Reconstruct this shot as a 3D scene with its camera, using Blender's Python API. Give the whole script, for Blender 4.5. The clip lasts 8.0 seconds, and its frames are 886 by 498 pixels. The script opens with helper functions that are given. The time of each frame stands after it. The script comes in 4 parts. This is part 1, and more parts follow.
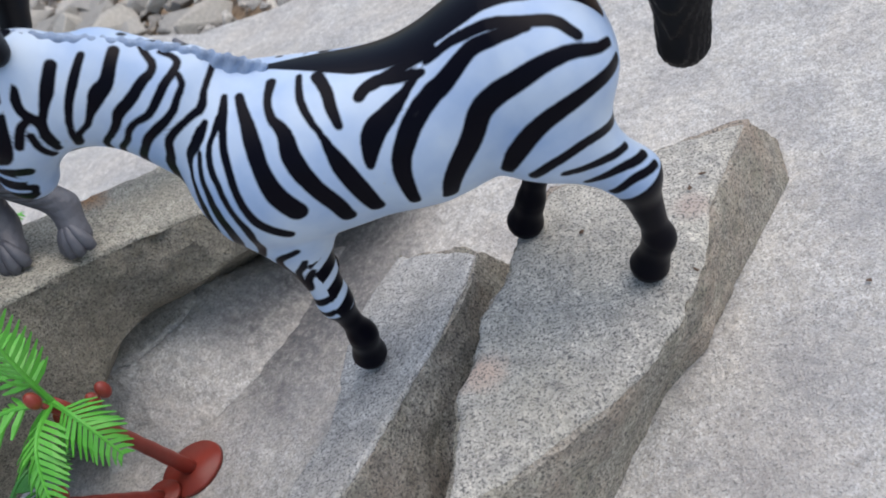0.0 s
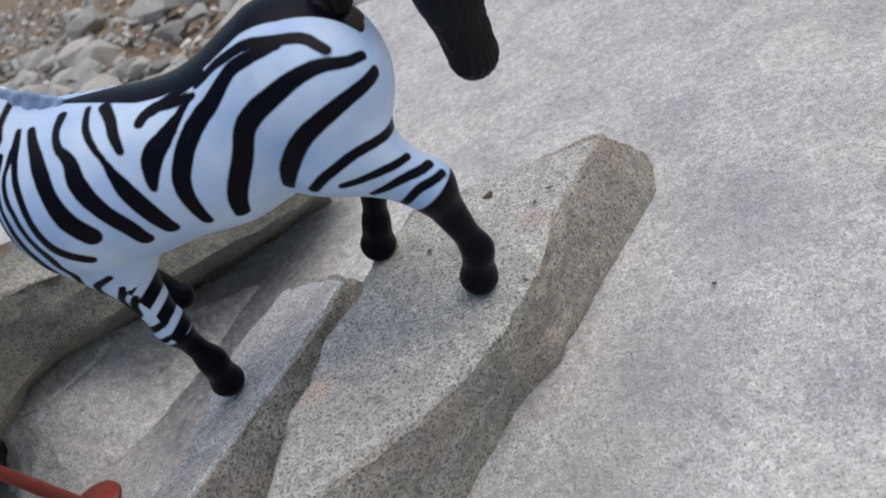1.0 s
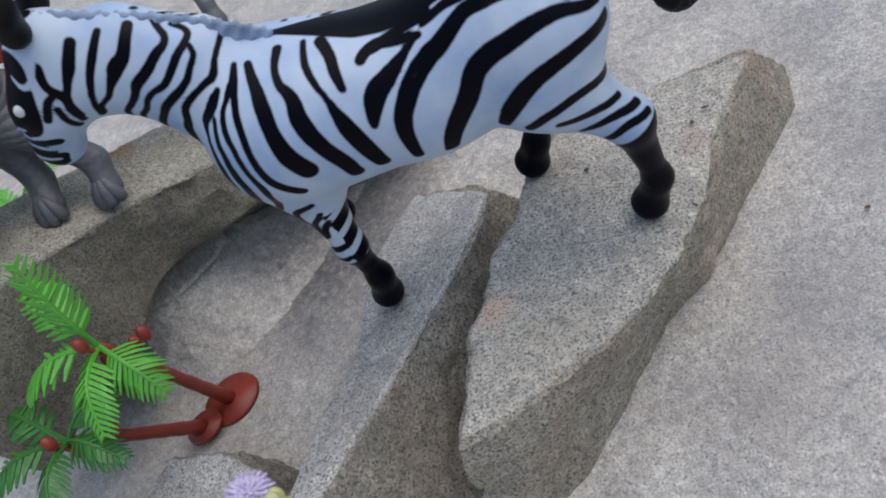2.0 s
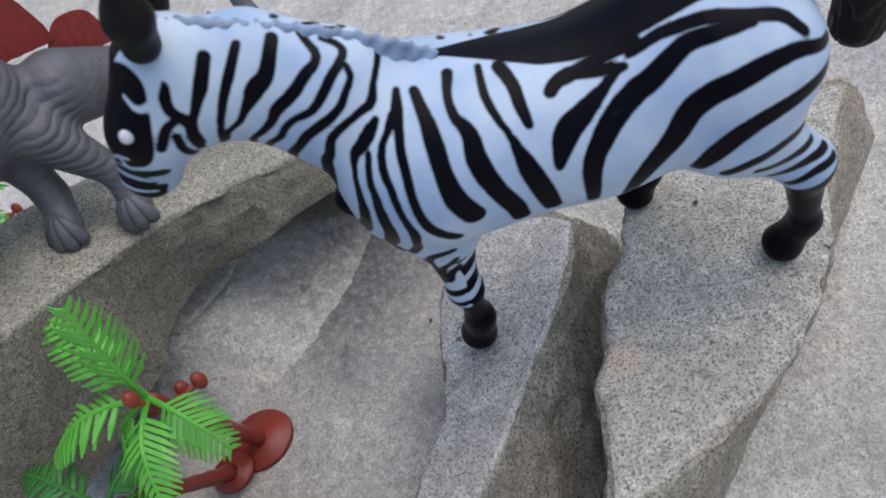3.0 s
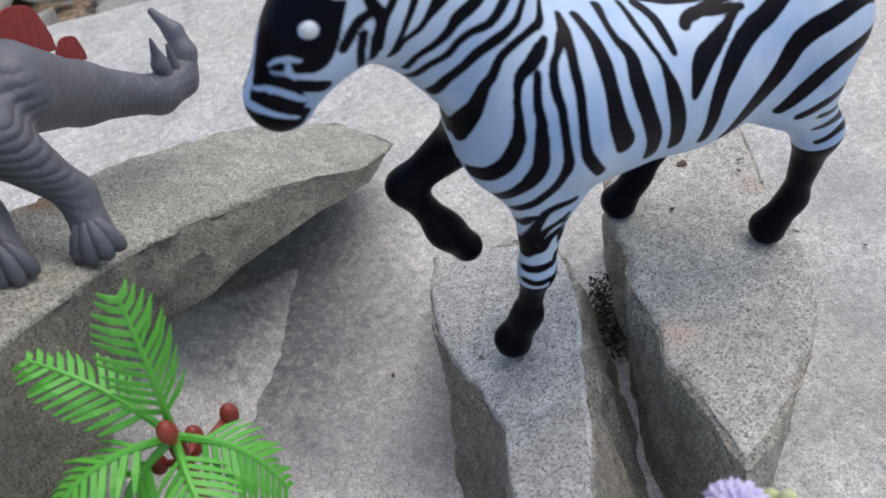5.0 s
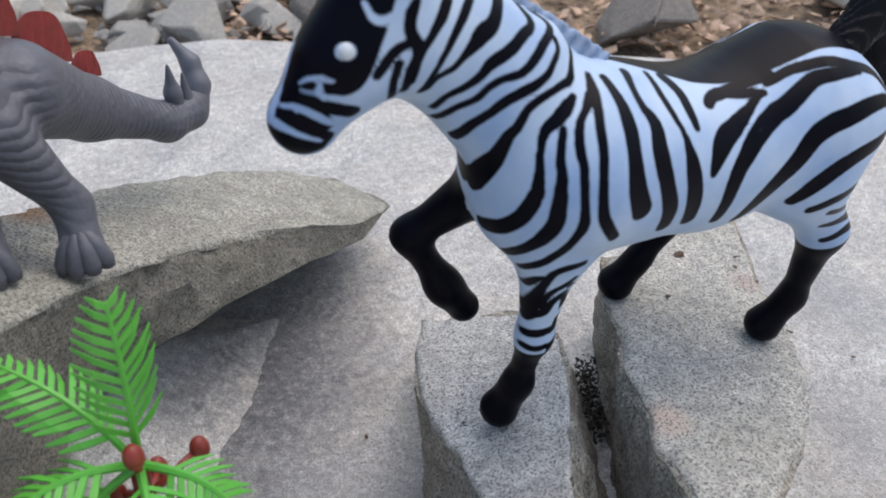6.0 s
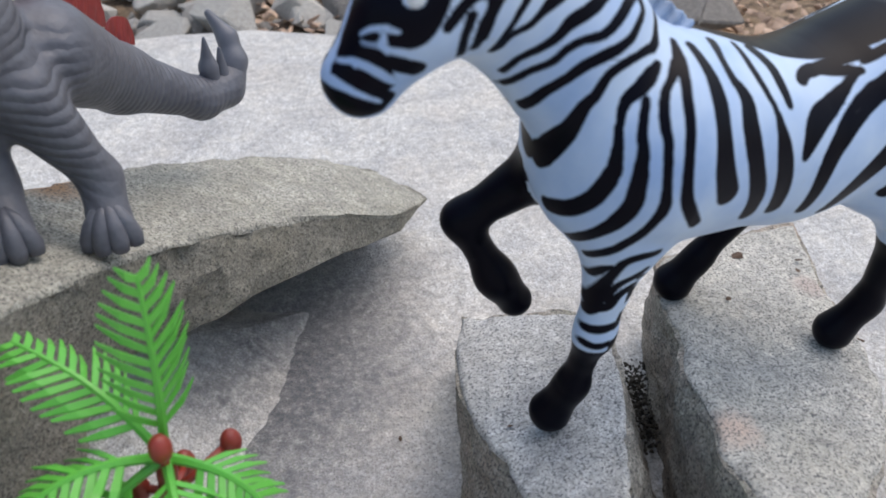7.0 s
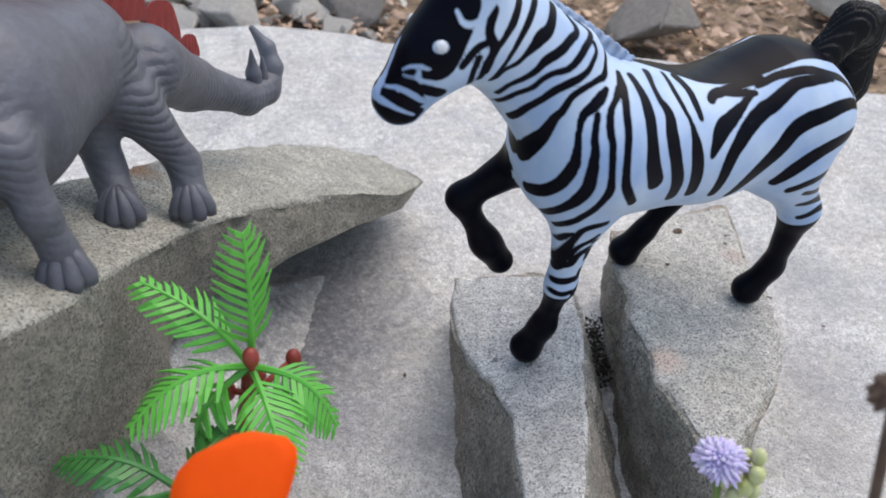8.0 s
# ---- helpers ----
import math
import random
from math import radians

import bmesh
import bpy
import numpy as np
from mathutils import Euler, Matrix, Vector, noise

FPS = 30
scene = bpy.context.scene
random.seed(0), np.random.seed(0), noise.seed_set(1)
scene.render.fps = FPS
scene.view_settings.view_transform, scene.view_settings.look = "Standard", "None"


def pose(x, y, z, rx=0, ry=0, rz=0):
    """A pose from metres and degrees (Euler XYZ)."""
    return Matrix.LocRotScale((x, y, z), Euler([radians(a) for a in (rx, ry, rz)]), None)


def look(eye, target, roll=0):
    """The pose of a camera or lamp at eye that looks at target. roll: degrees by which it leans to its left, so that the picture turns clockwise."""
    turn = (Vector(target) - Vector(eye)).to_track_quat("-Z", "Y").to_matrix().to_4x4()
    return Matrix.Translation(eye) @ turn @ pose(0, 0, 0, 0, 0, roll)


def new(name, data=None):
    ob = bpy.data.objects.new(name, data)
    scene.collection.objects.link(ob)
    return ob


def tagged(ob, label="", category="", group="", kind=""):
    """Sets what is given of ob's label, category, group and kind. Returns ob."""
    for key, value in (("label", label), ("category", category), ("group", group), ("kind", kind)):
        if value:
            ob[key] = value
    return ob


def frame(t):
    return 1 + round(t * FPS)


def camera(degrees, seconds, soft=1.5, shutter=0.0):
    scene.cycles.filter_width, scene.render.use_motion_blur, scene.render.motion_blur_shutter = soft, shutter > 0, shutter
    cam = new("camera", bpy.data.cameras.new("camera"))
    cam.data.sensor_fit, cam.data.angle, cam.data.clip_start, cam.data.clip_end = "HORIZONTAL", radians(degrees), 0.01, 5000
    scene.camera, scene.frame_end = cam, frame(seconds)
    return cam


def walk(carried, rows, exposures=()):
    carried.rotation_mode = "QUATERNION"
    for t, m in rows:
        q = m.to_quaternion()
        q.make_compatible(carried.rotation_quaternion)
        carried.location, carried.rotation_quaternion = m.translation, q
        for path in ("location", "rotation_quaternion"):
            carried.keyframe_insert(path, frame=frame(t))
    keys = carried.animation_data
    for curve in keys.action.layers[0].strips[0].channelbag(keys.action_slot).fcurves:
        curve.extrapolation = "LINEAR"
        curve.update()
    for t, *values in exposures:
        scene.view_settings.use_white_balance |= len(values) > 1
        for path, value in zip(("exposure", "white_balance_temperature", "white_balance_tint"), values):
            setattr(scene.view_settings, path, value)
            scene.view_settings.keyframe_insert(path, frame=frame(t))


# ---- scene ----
cam = camera(56.2, 8.0, soft=1.75)
cam.data.dof.use_dof, cam.data.dof.focus_distance, cam.data.dof.aperture_fstop = True, 0.31, 20.0
METRES, EYE, TILT, LEAN, TURN = 0.5, 0.255, -41.84, 24.15, -1.28
ROWS = [
    (0.0, 0.0000, 0.0000, 0.0000, -0.00, -0.00, 0.00),
    (0.2, 0.0252, 0.0044, 0.0037, 0.35, -0.10, 0.79),
    (0.5, 0.0693, -0.0107, -0.0043, 1.69, 2.50, 1.75),
    (0.7, 0.0979, -0.0090, -0.0122, 2.09, 2.88, 2.67),
    (1.0, 0.1418, -0.0065, -0.0274, 2.74, 3.75, 2.81),
    (1.2, 0.1349, 0.0034, -0.0251, 2.57, 3.03, 3.96),
    (1.5, 0.1056, -0.0157, -0.0319, 3.65, -1.04, 4.80),
    (1.7, 0.0785, -0.0203, -0.0018, 2.97, -4.07, 3.77),
    (2.0, 0.0175, -0.0289, 0.0227, 2.19, -5.98, 2.17),
    (2.2, -0.0211, -0.0198, 0.0297, 1.35, -6.46, 2.16),
    (3.3, -0.1853, 0.0596, 0.0488, -10.56, -6.65, 0.93),
    (3.5, -0.2189, 0.0630, 0.0267, -14.38, -5.00, 2.66),
    (4.0, -0.2771, 0.0824, -0.0286, -20.27, -2.81, 3.70),
    (4.5, -0.3421, 0.1081, -0.0342, -26.55, 0.69, 4.74),
    (5.0, -0.3657, 0.1370, -0.0662, -28.03, 5.49, 4.59),
    (5.2, -0.3702, 0.1426, -0.0690, -28.36, 7.34, 4.32),
    (6.3, -0.3720, 0.1648, -0.0913, -31.25, 11.93, -2.99),
    (6.5, -0.3703, 0.1786, -0.0869, -30.87, 11.50, -3.07),
    (7.0, -0.3714, 0.2039, -0.0914, -30.13, 12.16, -3.43),
    (7.2, -0.3717, 0.1979, -0.0999, -30.17, 12.25, -3.71),
    (7.5, -0.4036, 0.1445, -0.0940, -30.39, 11.71, -3.80),
    (7.7, -0.4329, 0.1176, -0.1011, -31.07, 11.47, -3.79),
    (8.0, -0.4611, 0.0898, -0.1324, -32.07, 11.09, -3.67),
]
walk(cam, [(t, pose(0, 0, EYE, TILT, LEAN, TURN) @ pose(METRES * x, METRES * y, METRES * z, 90 + pitch, roll, yaw)) for t, x, y, z, yaw, pitch, roll in ROWS],
     exposures=[(0.0, 0.16), (0.5, 0.06), (1.0, -0.04), (1.5, -0.23), (2.0, -0.23), (3.5, 0.10), (4.5, 0.17), (6.5, 0.26), (7.2, 0.34), (8.0, 0.37)])

# ---------------------------------------------------------------- light
world = bpy.data.worlds.new("sky")
scene.world = world
world.use_nodes = True
wn, wl = world.node_tree.nodes, world.node_tree.links
sky = wn.new("ShaderNodeTexSky")
sky.sky_type, sky.sun_disc = "NISHITA", False
sky.sun_elevation, sky.sun_rotation = radians(62), radians(80)
sky.air_density, sky.dust_density = 1.4, 3.0
wl.new(sky.outputs[0], wn["Background"].inputs[0])
wn["Background"].inputs[1].default_value = 0.15
sun = new("sun", bpy.data.lights.new("sun", "SUN"))
sun.data.energy, sun.data.angle, sun.data.color = 1.25, radians(75), (1.0, 0.955, 0.895)
sun.matrix_world = look((0.28, 0.10, 1.0), (0, 0, 0))

# ---------------------------------------------------------------- materials


def material(name):
    m = bpy.data.materials.new(name)
    m.use_nodes = True
    return m, m.node_tree.nodes, m.node_tree.links, m.node_tree.nodes["Principled BSDF"]


def node(ns, kind, **inputs):
    n = ns.new(kind)
    for key, value in inputs.items():
        n.inputs[key.replace("_", " ")].default_value = value
    return n


def ramp(ns, stops):
    n = ns.new("ShaderNodeValToRGB")
    e = n.color_ramp.elements
    while len(e) < len(stops):
        e.new(0.5)
    for i, (p, c) in enumerate(stops):
        e[i].position = p
        e[i].color = (*c, 1) if len(c) == 3 else c
    return n


def mix(ns, ls, fac, a, b, kind="MIX"):
    n = ns.new("ShaderNodeMix")
    n.data_type, n.blend_type = "RGBA", kind
    for sock, value in ((n.inputs[0], fac), (n.inputs[6], a), (n.inputs[7], b)):
        if hasattr(value, "links"):
            ls.new(value, sock)
        else:
            sock.default_value = value if not isinstance(value, tuple) else (*value, 1)
    return n.outputs[2]


def spot_mask(ns, ls, co, at, size, soft=0.5, wobble=60.0):
    """A patch with an uneven outline of its own round a point of the stone."""
    far = ns.new("ShaderNodeVectorMath")
    far.operation = "DISTANCE"
    far.inputs[1].default_value = at
    ls.new(co.outputs["Object"], far.inputs[0])
    n = node(ns, "ShaderNodeTexNoise", Scale=wobble, Detail=5.0, Roughness=0.7)
    ls.new(co.outputs["Object"], n.inputs["Vector"])
    add = ns.new("ShaderNodeMath")
    add.operation = "MULTIPLY_ADD"
    ls.new(n.outputs["Fac"], add.inputs[0])
    add.inputs[1].default_value = size * 1.6
    ls.new(far.outputs["Value"], add.inputs[2])
    r = ns.new("ShaderNodeMapRange")
    r.inputs["From Min"].default_value, r.inputs["From Max"].default_value = size * (1.8 - soft), size * (1.8 + soft)
    r.inputs["To Min"].default_value, r.inputs["To Max"].default_value = 1.0, 0.0
    ls.new(add.outputs[0], r.inputs["Value"])
    return r.outputs[0]


def granite(name, light, dark, stain, grain=900.0, speck=0.45, blot=14.0, stain_at=0.55, rough=0.92, mottle=None, patches=(), relief=0.55, speckle=0.95, contrast=0.26, blotch=0.80):
    """Rough granite: crystals, dark mica specks, mottling, large stains, single patches and a fine bump."""
    m, ns, ls, b = material(name)
    co = ns.new("ShaderNodeTexCoord")
    big = node(ns, "ShaderNodeTexNoise", Scale=blot, Detail=6.0, Roughness=0.62)
    mid = node(ns, "ShaderNodeTexNoise", Scale=grain * 0.16, Detail=5.0, Roughness=0.75)
    lump = node(ns, "ShaderNodeTexNoise", Scale=grain * 0.05, Detail=6.0, Roughness=0.7, Distortion=0.4)
    crystal = node(ns, "ShaderNodeTexVoronoi", Scale=grain)
    mica = node(ns, "ShaderNodeTexNoise", Scale=grain * 0.7, Detail=3.0, Roughness=0.65)
    for n in (big, mid, lump, crystal, mica):
        ls.new(co.outputs["Object"], n.inputs["Vector"])
    grey = ns.new("ShaderNodeRGBToBW")
    ls.new(crystal.outputs["Color"], grey.inputs[0])
    base = mix(ns, ls, grey.outputs[0], tuple(min(c * 1.32, 0.88) for c in light), tuple(c * 0.56 for c in light))
    r1 = ramp(ns, [(stain_at - 0.1, (0, 0, 0)), (stain_at + 0.14, (1, 1, 1))])
    ls.new(big.outputs["Fac"], r1.inputs[0])
    part_stain = ns.new("ShaderNodeMath")
    part_stain.operation = "MULTIPLY"
    part_stain.inputs[1].default_value = 0.75
    ls.new(r1.outputs[0], part_stain.inputs[0])
    base = mix(ns, ls, part_stain.outputs[0], base, stain)
    r2 = ramp(ns, [(0.50, (0, 0, 0)), (0.75, (1, 1, 1))])
    ls.new(lump.outputs["Fac"], r2.inputs[0])
    base = mix(ns, ls, r2.outputs[0], base, mottle or tuple(0.72 * c for c in light))
    wide = node(ns, "ShaderNodeTexNoise", Scale=blot * 2.6, Detail=7.0, Roughness=0.72, Distortion=0.8)
    ls.new(co.outputs["Object"], wide.inputs["Vector"])
    r5 = ramp(ns, [(0.36, (blotch, blotch, blotch * 1.02)), (0.62, (1.06, 1.05, 1.03))])
    ls.new(wide.outputs["Fac"], r5.inputs[0])
    base = mix(ns, ls, 1.0, base, r5.outputs[0], "MULTIPLY")
    r4 = ramp(ns, [(0.36, (1 - contrast,) * 3), (0.62, (1 + contrast * 0.25,) * 3)])
    ls.new(mid.outputs["Fac"], r4.inputs[0])
    base = mix(ns, ls, 1.0, base, r4.outputs[0], "MULTIPLY")
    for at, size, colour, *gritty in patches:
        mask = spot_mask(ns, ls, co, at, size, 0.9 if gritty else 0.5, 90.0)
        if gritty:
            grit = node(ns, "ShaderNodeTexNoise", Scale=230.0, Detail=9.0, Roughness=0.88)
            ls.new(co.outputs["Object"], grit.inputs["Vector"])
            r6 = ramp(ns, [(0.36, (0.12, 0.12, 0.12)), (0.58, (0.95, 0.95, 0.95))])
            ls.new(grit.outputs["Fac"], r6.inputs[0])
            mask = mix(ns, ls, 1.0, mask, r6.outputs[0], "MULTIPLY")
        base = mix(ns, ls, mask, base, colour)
    r3 = ramp(ns, [(speck + 0.10, (0, 0, 0)), (speck + 0.2, (speckle, speckle, speckle))])
    ls.new(mica.outputs["Fac"], r3.inputs[0])
    base = mix(ns, ls, r3.outputs[0], base, dark)
    ls.new(base, b.inputs["Base Color"])
    b.inputs["Roughness"].default_value = rough
    b.inputs["Specular IOR Level"].default_value = 0.2
    h = ns.new("ShaderNodeMath")
    h.operation = "MULTIPLY_ADD"
    ls.new(mid.outputs["Fac"], h.inputs[0])
    h.inputs[1].default_value = 2.2
    ls.new(mica.outputs["Fac"], h.inputs[2])
    bump = node(ns, "ShaderNodeBump", Strength=relief, Distance=0.0009)
    ls.new(h.outputs[0], bump.inputs["Height"])
    bump2 = node(ns, "ShaderNodeBump", Strength=relief, Distance=0.0022)
    ls.new(lump.outputs["Fac"], bump2.inputs["Height"])
    ls.new(bump2.outputs[0], bump.inputs["Normal"])
    ls.new(bump.outputs[0], b.inputs["Normal"])
    return m


def plastic(name, colour, rough=0.4, vary=0.12, scale=60.0, bump=0.0, second=None, back=0.0):
    m, ns, ls, b = material(name)
    co = ns.new("ShaderNodeTexCoord")
    n1 = node(ns, "ShaderNodeTexNoise", Scale=scale, Detail=5.0, Roughness=0.65)
    ls.new(co.outputs["Object"], n1.inputs["Vector"])
    other = second or tuple(c * (1 - 3 * vary) for c in colour)
    r = ramp(ns, [(0.35, colour), (0.75, other)])
    ls.new(n1.outputs["Fac"], r.inputs[0])
    ls.new(r.outputs[0], b.inputs["Base Color"])
    rr = ns.new("ShaderNodeMapRange")
    rr.inputs["To Min"].default_value, rr.inputs["To Max"].default_value = rough - 0.08, rough + 0.12
    ls.new(n1.outputs["Fac"], rr.inputs["Value"])
    ls.new(rr.outputs[0], b.inputs["Roughness"])
    if bump:
        bp = node(ns, "ShaderNodeBump", Strength=bump, Distance=0.0006)
        ls.new(n1.outputs["Fac"], bp.inputs["Height"])
        ls.new(bp.outputs[0], b.inputs["Normal"])
    if back:
        b.inputs["Subsurface Weight"].default_value = back
        b.inputs["Subsurface Radius"].default_value = (0.004, 0.006, 0.002)
    return m


# Dark patches by the boulder: grey staining plus shade put into the colour.
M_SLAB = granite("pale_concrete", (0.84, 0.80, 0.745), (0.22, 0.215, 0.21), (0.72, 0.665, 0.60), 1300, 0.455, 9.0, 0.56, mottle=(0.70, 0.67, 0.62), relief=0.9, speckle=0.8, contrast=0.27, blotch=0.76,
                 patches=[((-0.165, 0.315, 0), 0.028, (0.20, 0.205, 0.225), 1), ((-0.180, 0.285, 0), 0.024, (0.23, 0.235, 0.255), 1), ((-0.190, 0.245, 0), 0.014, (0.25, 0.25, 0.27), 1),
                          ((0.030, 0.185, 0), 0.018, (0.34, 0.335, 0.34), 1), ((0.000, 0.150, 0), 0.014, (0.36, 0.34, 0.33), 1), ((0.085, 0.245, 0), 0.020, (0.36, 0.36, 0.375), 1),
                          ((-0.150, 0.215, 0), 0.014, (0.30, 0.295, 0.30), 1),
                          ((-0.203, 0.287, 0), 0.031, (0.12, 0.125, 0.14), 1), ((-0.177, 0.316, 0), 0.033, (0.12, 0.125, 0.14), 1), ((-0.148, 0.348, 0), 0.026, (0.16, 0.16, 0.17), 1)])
# Patches paint the slab's stains and shade on across the ledge's outer edge.
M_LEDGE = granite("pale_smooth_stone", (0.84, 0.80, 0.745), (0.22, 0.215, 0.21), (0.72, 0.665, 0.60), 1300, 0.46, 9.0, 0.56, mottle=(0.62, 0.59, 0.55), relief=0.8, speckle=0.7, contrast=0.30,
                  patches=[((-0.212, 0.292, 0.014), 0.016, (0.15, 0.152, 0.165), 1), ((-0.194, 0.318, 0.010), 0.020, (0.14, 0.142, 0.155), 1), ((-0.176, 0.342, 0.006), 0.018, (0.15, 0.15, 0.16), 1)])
M_ROCK = granite("grey_granite", (0.70, 0.69, 0.66), (0.13, 0.13, 0.135), (0.48, 0.46, 0.42), 1500, 0.42, 16.0, 0.55, mottle=(0.45, 0.445, 0.43))
M_ROCK_PINK = granite("grey_granite_with_feldspar", (0.62, 0.60, 0.55), (0.13, 0.13, 0.13), (0.49, 0.47, 0.41), 1500, 0.42, 16.0, 0.55, mottle=(0.46, 0.45, 0.42),
                      patches=[((-0.0713, 0.1792, 0.054), 0.007, (0.66, 0.52, 0.43)), ((0.010, 0.238, 0.042), 0.006, (0.47, 0.40, 0.36))])
# Stone sides: weathered brown granite, with part of their shade in the colour.
M_SIDE = granite("weathered_shaded_granite", (0.47, 0.445, 0.39), (0.11, 0.105, 0.10), (0.48, 0.39, 0.32), 1300, 0.42, 30.0, 0.52, mottle=(0.32, 0.315, 0.25), relief=0.9,
                 # Patches paint shade on the left faces and crack wall, over grey staining.
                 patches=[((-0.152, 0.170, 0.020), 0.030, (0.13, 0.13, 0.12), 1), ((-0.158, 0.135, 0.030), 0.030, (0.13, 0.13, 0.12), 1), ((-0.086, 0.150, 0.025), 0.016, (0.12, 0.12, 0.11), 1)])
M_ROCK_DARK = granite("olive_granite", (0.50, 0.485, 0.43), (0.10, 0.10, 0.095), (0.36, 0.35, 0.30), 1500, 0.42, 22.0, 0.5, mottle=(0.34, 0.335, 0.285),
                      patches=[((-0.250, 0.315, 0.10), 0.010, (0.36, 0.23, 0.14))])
# Boulder sides: weathered olive granite, darkened further by shade put into the colour.
M_SIDE_DARK = granite("weathered_shaded_olive_granite", (0.335, 0.32, 0.28), (0.09, 0.09, 0.08), (0.30, 0.28, 0.235), 1400, 0.43, 30.0, 0.5, mottle=(0.27, 0.26, 0.215), relief=0.9)
M_GREEN = plastic("green_plastic", (0.10, 0.42, 0.045), 0.38, 0.1, 80, 0, (0.14, 0.48, 0.07), 0.15)
M_GREEN_DARK = plastic("dark_green_plastic", (0.045, 0.20, 0.038), 0.4, 0.1, 80)
M_RED = plastic("brick_red_plastic", (0.30, 0.045, 0.03), 0.36, 0.1, 90)

# ---------------------------------------------------------------- builders


def link(name, verts, faces, mat, parent=None, label="", smooth=True):
    me = bpy.data.meshes.new(name)
    me.from_pydata([tuple(v) for v in verts], [], [tuple(f) for f in faces])
    if smooth:
        me.polygons.foreach_set("use_smooth", [True] * len(me.polygons))
    me.materials.append(mat)
    ob = new(name, me)
    ob.parent = parent
    return tagged(ob, label)


def part(name, bm, mat, parent, label="", smooth=True):
    me = bpy.data.meshes.new(name)
    bmesh.ops.recalc_face_normals(bm, faces=bm.faces)
    bm.to_mesh(me)
    bm.free()
    if smooth:
        me.polygons.foreach_set("use_smooth", [True] * len(me.polygons))
    me.materials.append(mat)
    ob = new(name, me)
    ob.parent = parent
    return tagged(ob, label)


def thing(name, at, label, category, group="", kind=""):
    ob = new(name)
    ob.empty_display_size = 0.01
    ob.matrix_world = Matrix.Translation(at)
    return tagged(ob, label, category, group, kind)


def fbm(p, scale, octaves=4):
    return noise.fractal(Vector(p) * scale, 0.9, 2.1, octaves)


def around(outline, n):
    """n points evenly along a closed outline."""
    pts = [Vector((*p, 0)[:3]) for p in outline]
    lens = [(pts[(i + 1) % len(pts)] - p).length for i, p in enumerate(pts)]
    total, out, i, done = sum(lens), [], 0, 0.0
    for k in range(n):
        s = total * k / n
        while s > done + lens[i]:
            done += lens[i]
            i += 1
        f = (s - done) / lens[i]
        out.append(pts[i].lerp(pts[(i + 1) % len(pts)], f))
    return out


def rock(name, top, plane, foot, mat, label, side_mat=None, n=150, levels=22, rings=34, rough=0.0022, edge=0.0035, seed=0.0, foot_z=0.0, bulge=0.0, lip=None, crisp=38):
    """A broken stone: a top outline on a sloping plane, a foot outline, and a chipped rim between them."""
    a, b, c = plane
    t, f = around(top, n), around(foot, n)
    t = [Vector((p.x, p.y, a * p.x + b * p.y + c)) for p in t]
    f = [Vector((p.x, p.y, foot_z)) for p in f]
    mid = sum(t, Vector()) / n
    verts, faces = [], []
    rows = []
    for r in range(rings):
        k = ((r + 1) / rings)
        drop = edge * 0.5 * max(0, k - 0.93) / 0.07
        rows.append([mid.lerp(p, k * (1 - edge * 6 * (k > 0.999))) - Vector((0, 0, drop)) for p in t])
    for s in range(1, levels + 1):
        k = s / levels
        if lip:
            rows.append([p.lerp(e, k / 0.65) if k <= 0.65 else e.lerp(q, (k - 0.65) / 0.35) for p, e, q in zip(t, around(lip, n), f)])
        else:
            rows.append([p.lerp(q, k) + (p - mid).normalized() * bulge * math.sin(math.pi * k) for p, q in zip(t, f)])
    verts.append(mid)
    for row in rows:
        verts += row
    for j in range(n):
        faces.append((0, 1 + j, 1 + (j + 1) % n))
    for r in range(len(rows) - 1):
        o, q = 1 + r * n, 1 + (r + 1) * n
        for j in range(n):
            faces.append((o + j, q + j, q + (j + 1) % n, o + (j + 1) % n))
    base = 1 + (len(rows) - 1) * n
    faces.append(tuple(base + j for j in reversed(range(n))))
    out = []
    for i, v in enumerate(verts):
        side = i > rings * n
        w = v + Vector((seed, seed * 0.7, 0))
        away = (v - mid)
        away.z = 0
        away = away.normalized() if away.length > 1e-6 else Vector((0, 0, 0))
        rimk = max(0.0, 1 - abs((i - 1) // n - (rings - 1)) / 5) if i else 0
        d = rough * fbm(w, 28, 5) + 0.3 * rough * fbm(w, 160, 4)
        if side:
            d += 0.7 * rough * noise.noise(w * 75) - 0.5 * rough * abs(noise.noise(w * 140))
        chip = -rough * 1.5 * abs(fbm(w, 85, 4)) * rimk
        if side:
            v = v + away * (d * 1.7 + chip) + Vector((0, 0, d * 0.3))
        else:
            v = v + Vector((0, 0, d * 0.7 + chip * 0.5)) + away * chip
        if v.z < foot_z:
            v.z = foot_z
        out.append(v)
    ob = link(name, out, faces, mat)
    ob.data.set_sharp_from_angle(angle=radians(crisp))
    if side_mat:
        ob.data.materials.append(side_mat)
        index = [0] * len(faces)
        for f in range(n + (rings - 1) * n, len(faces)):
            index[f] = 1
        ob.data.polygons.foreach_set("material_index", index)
    return tagged(ob, label, "rock")


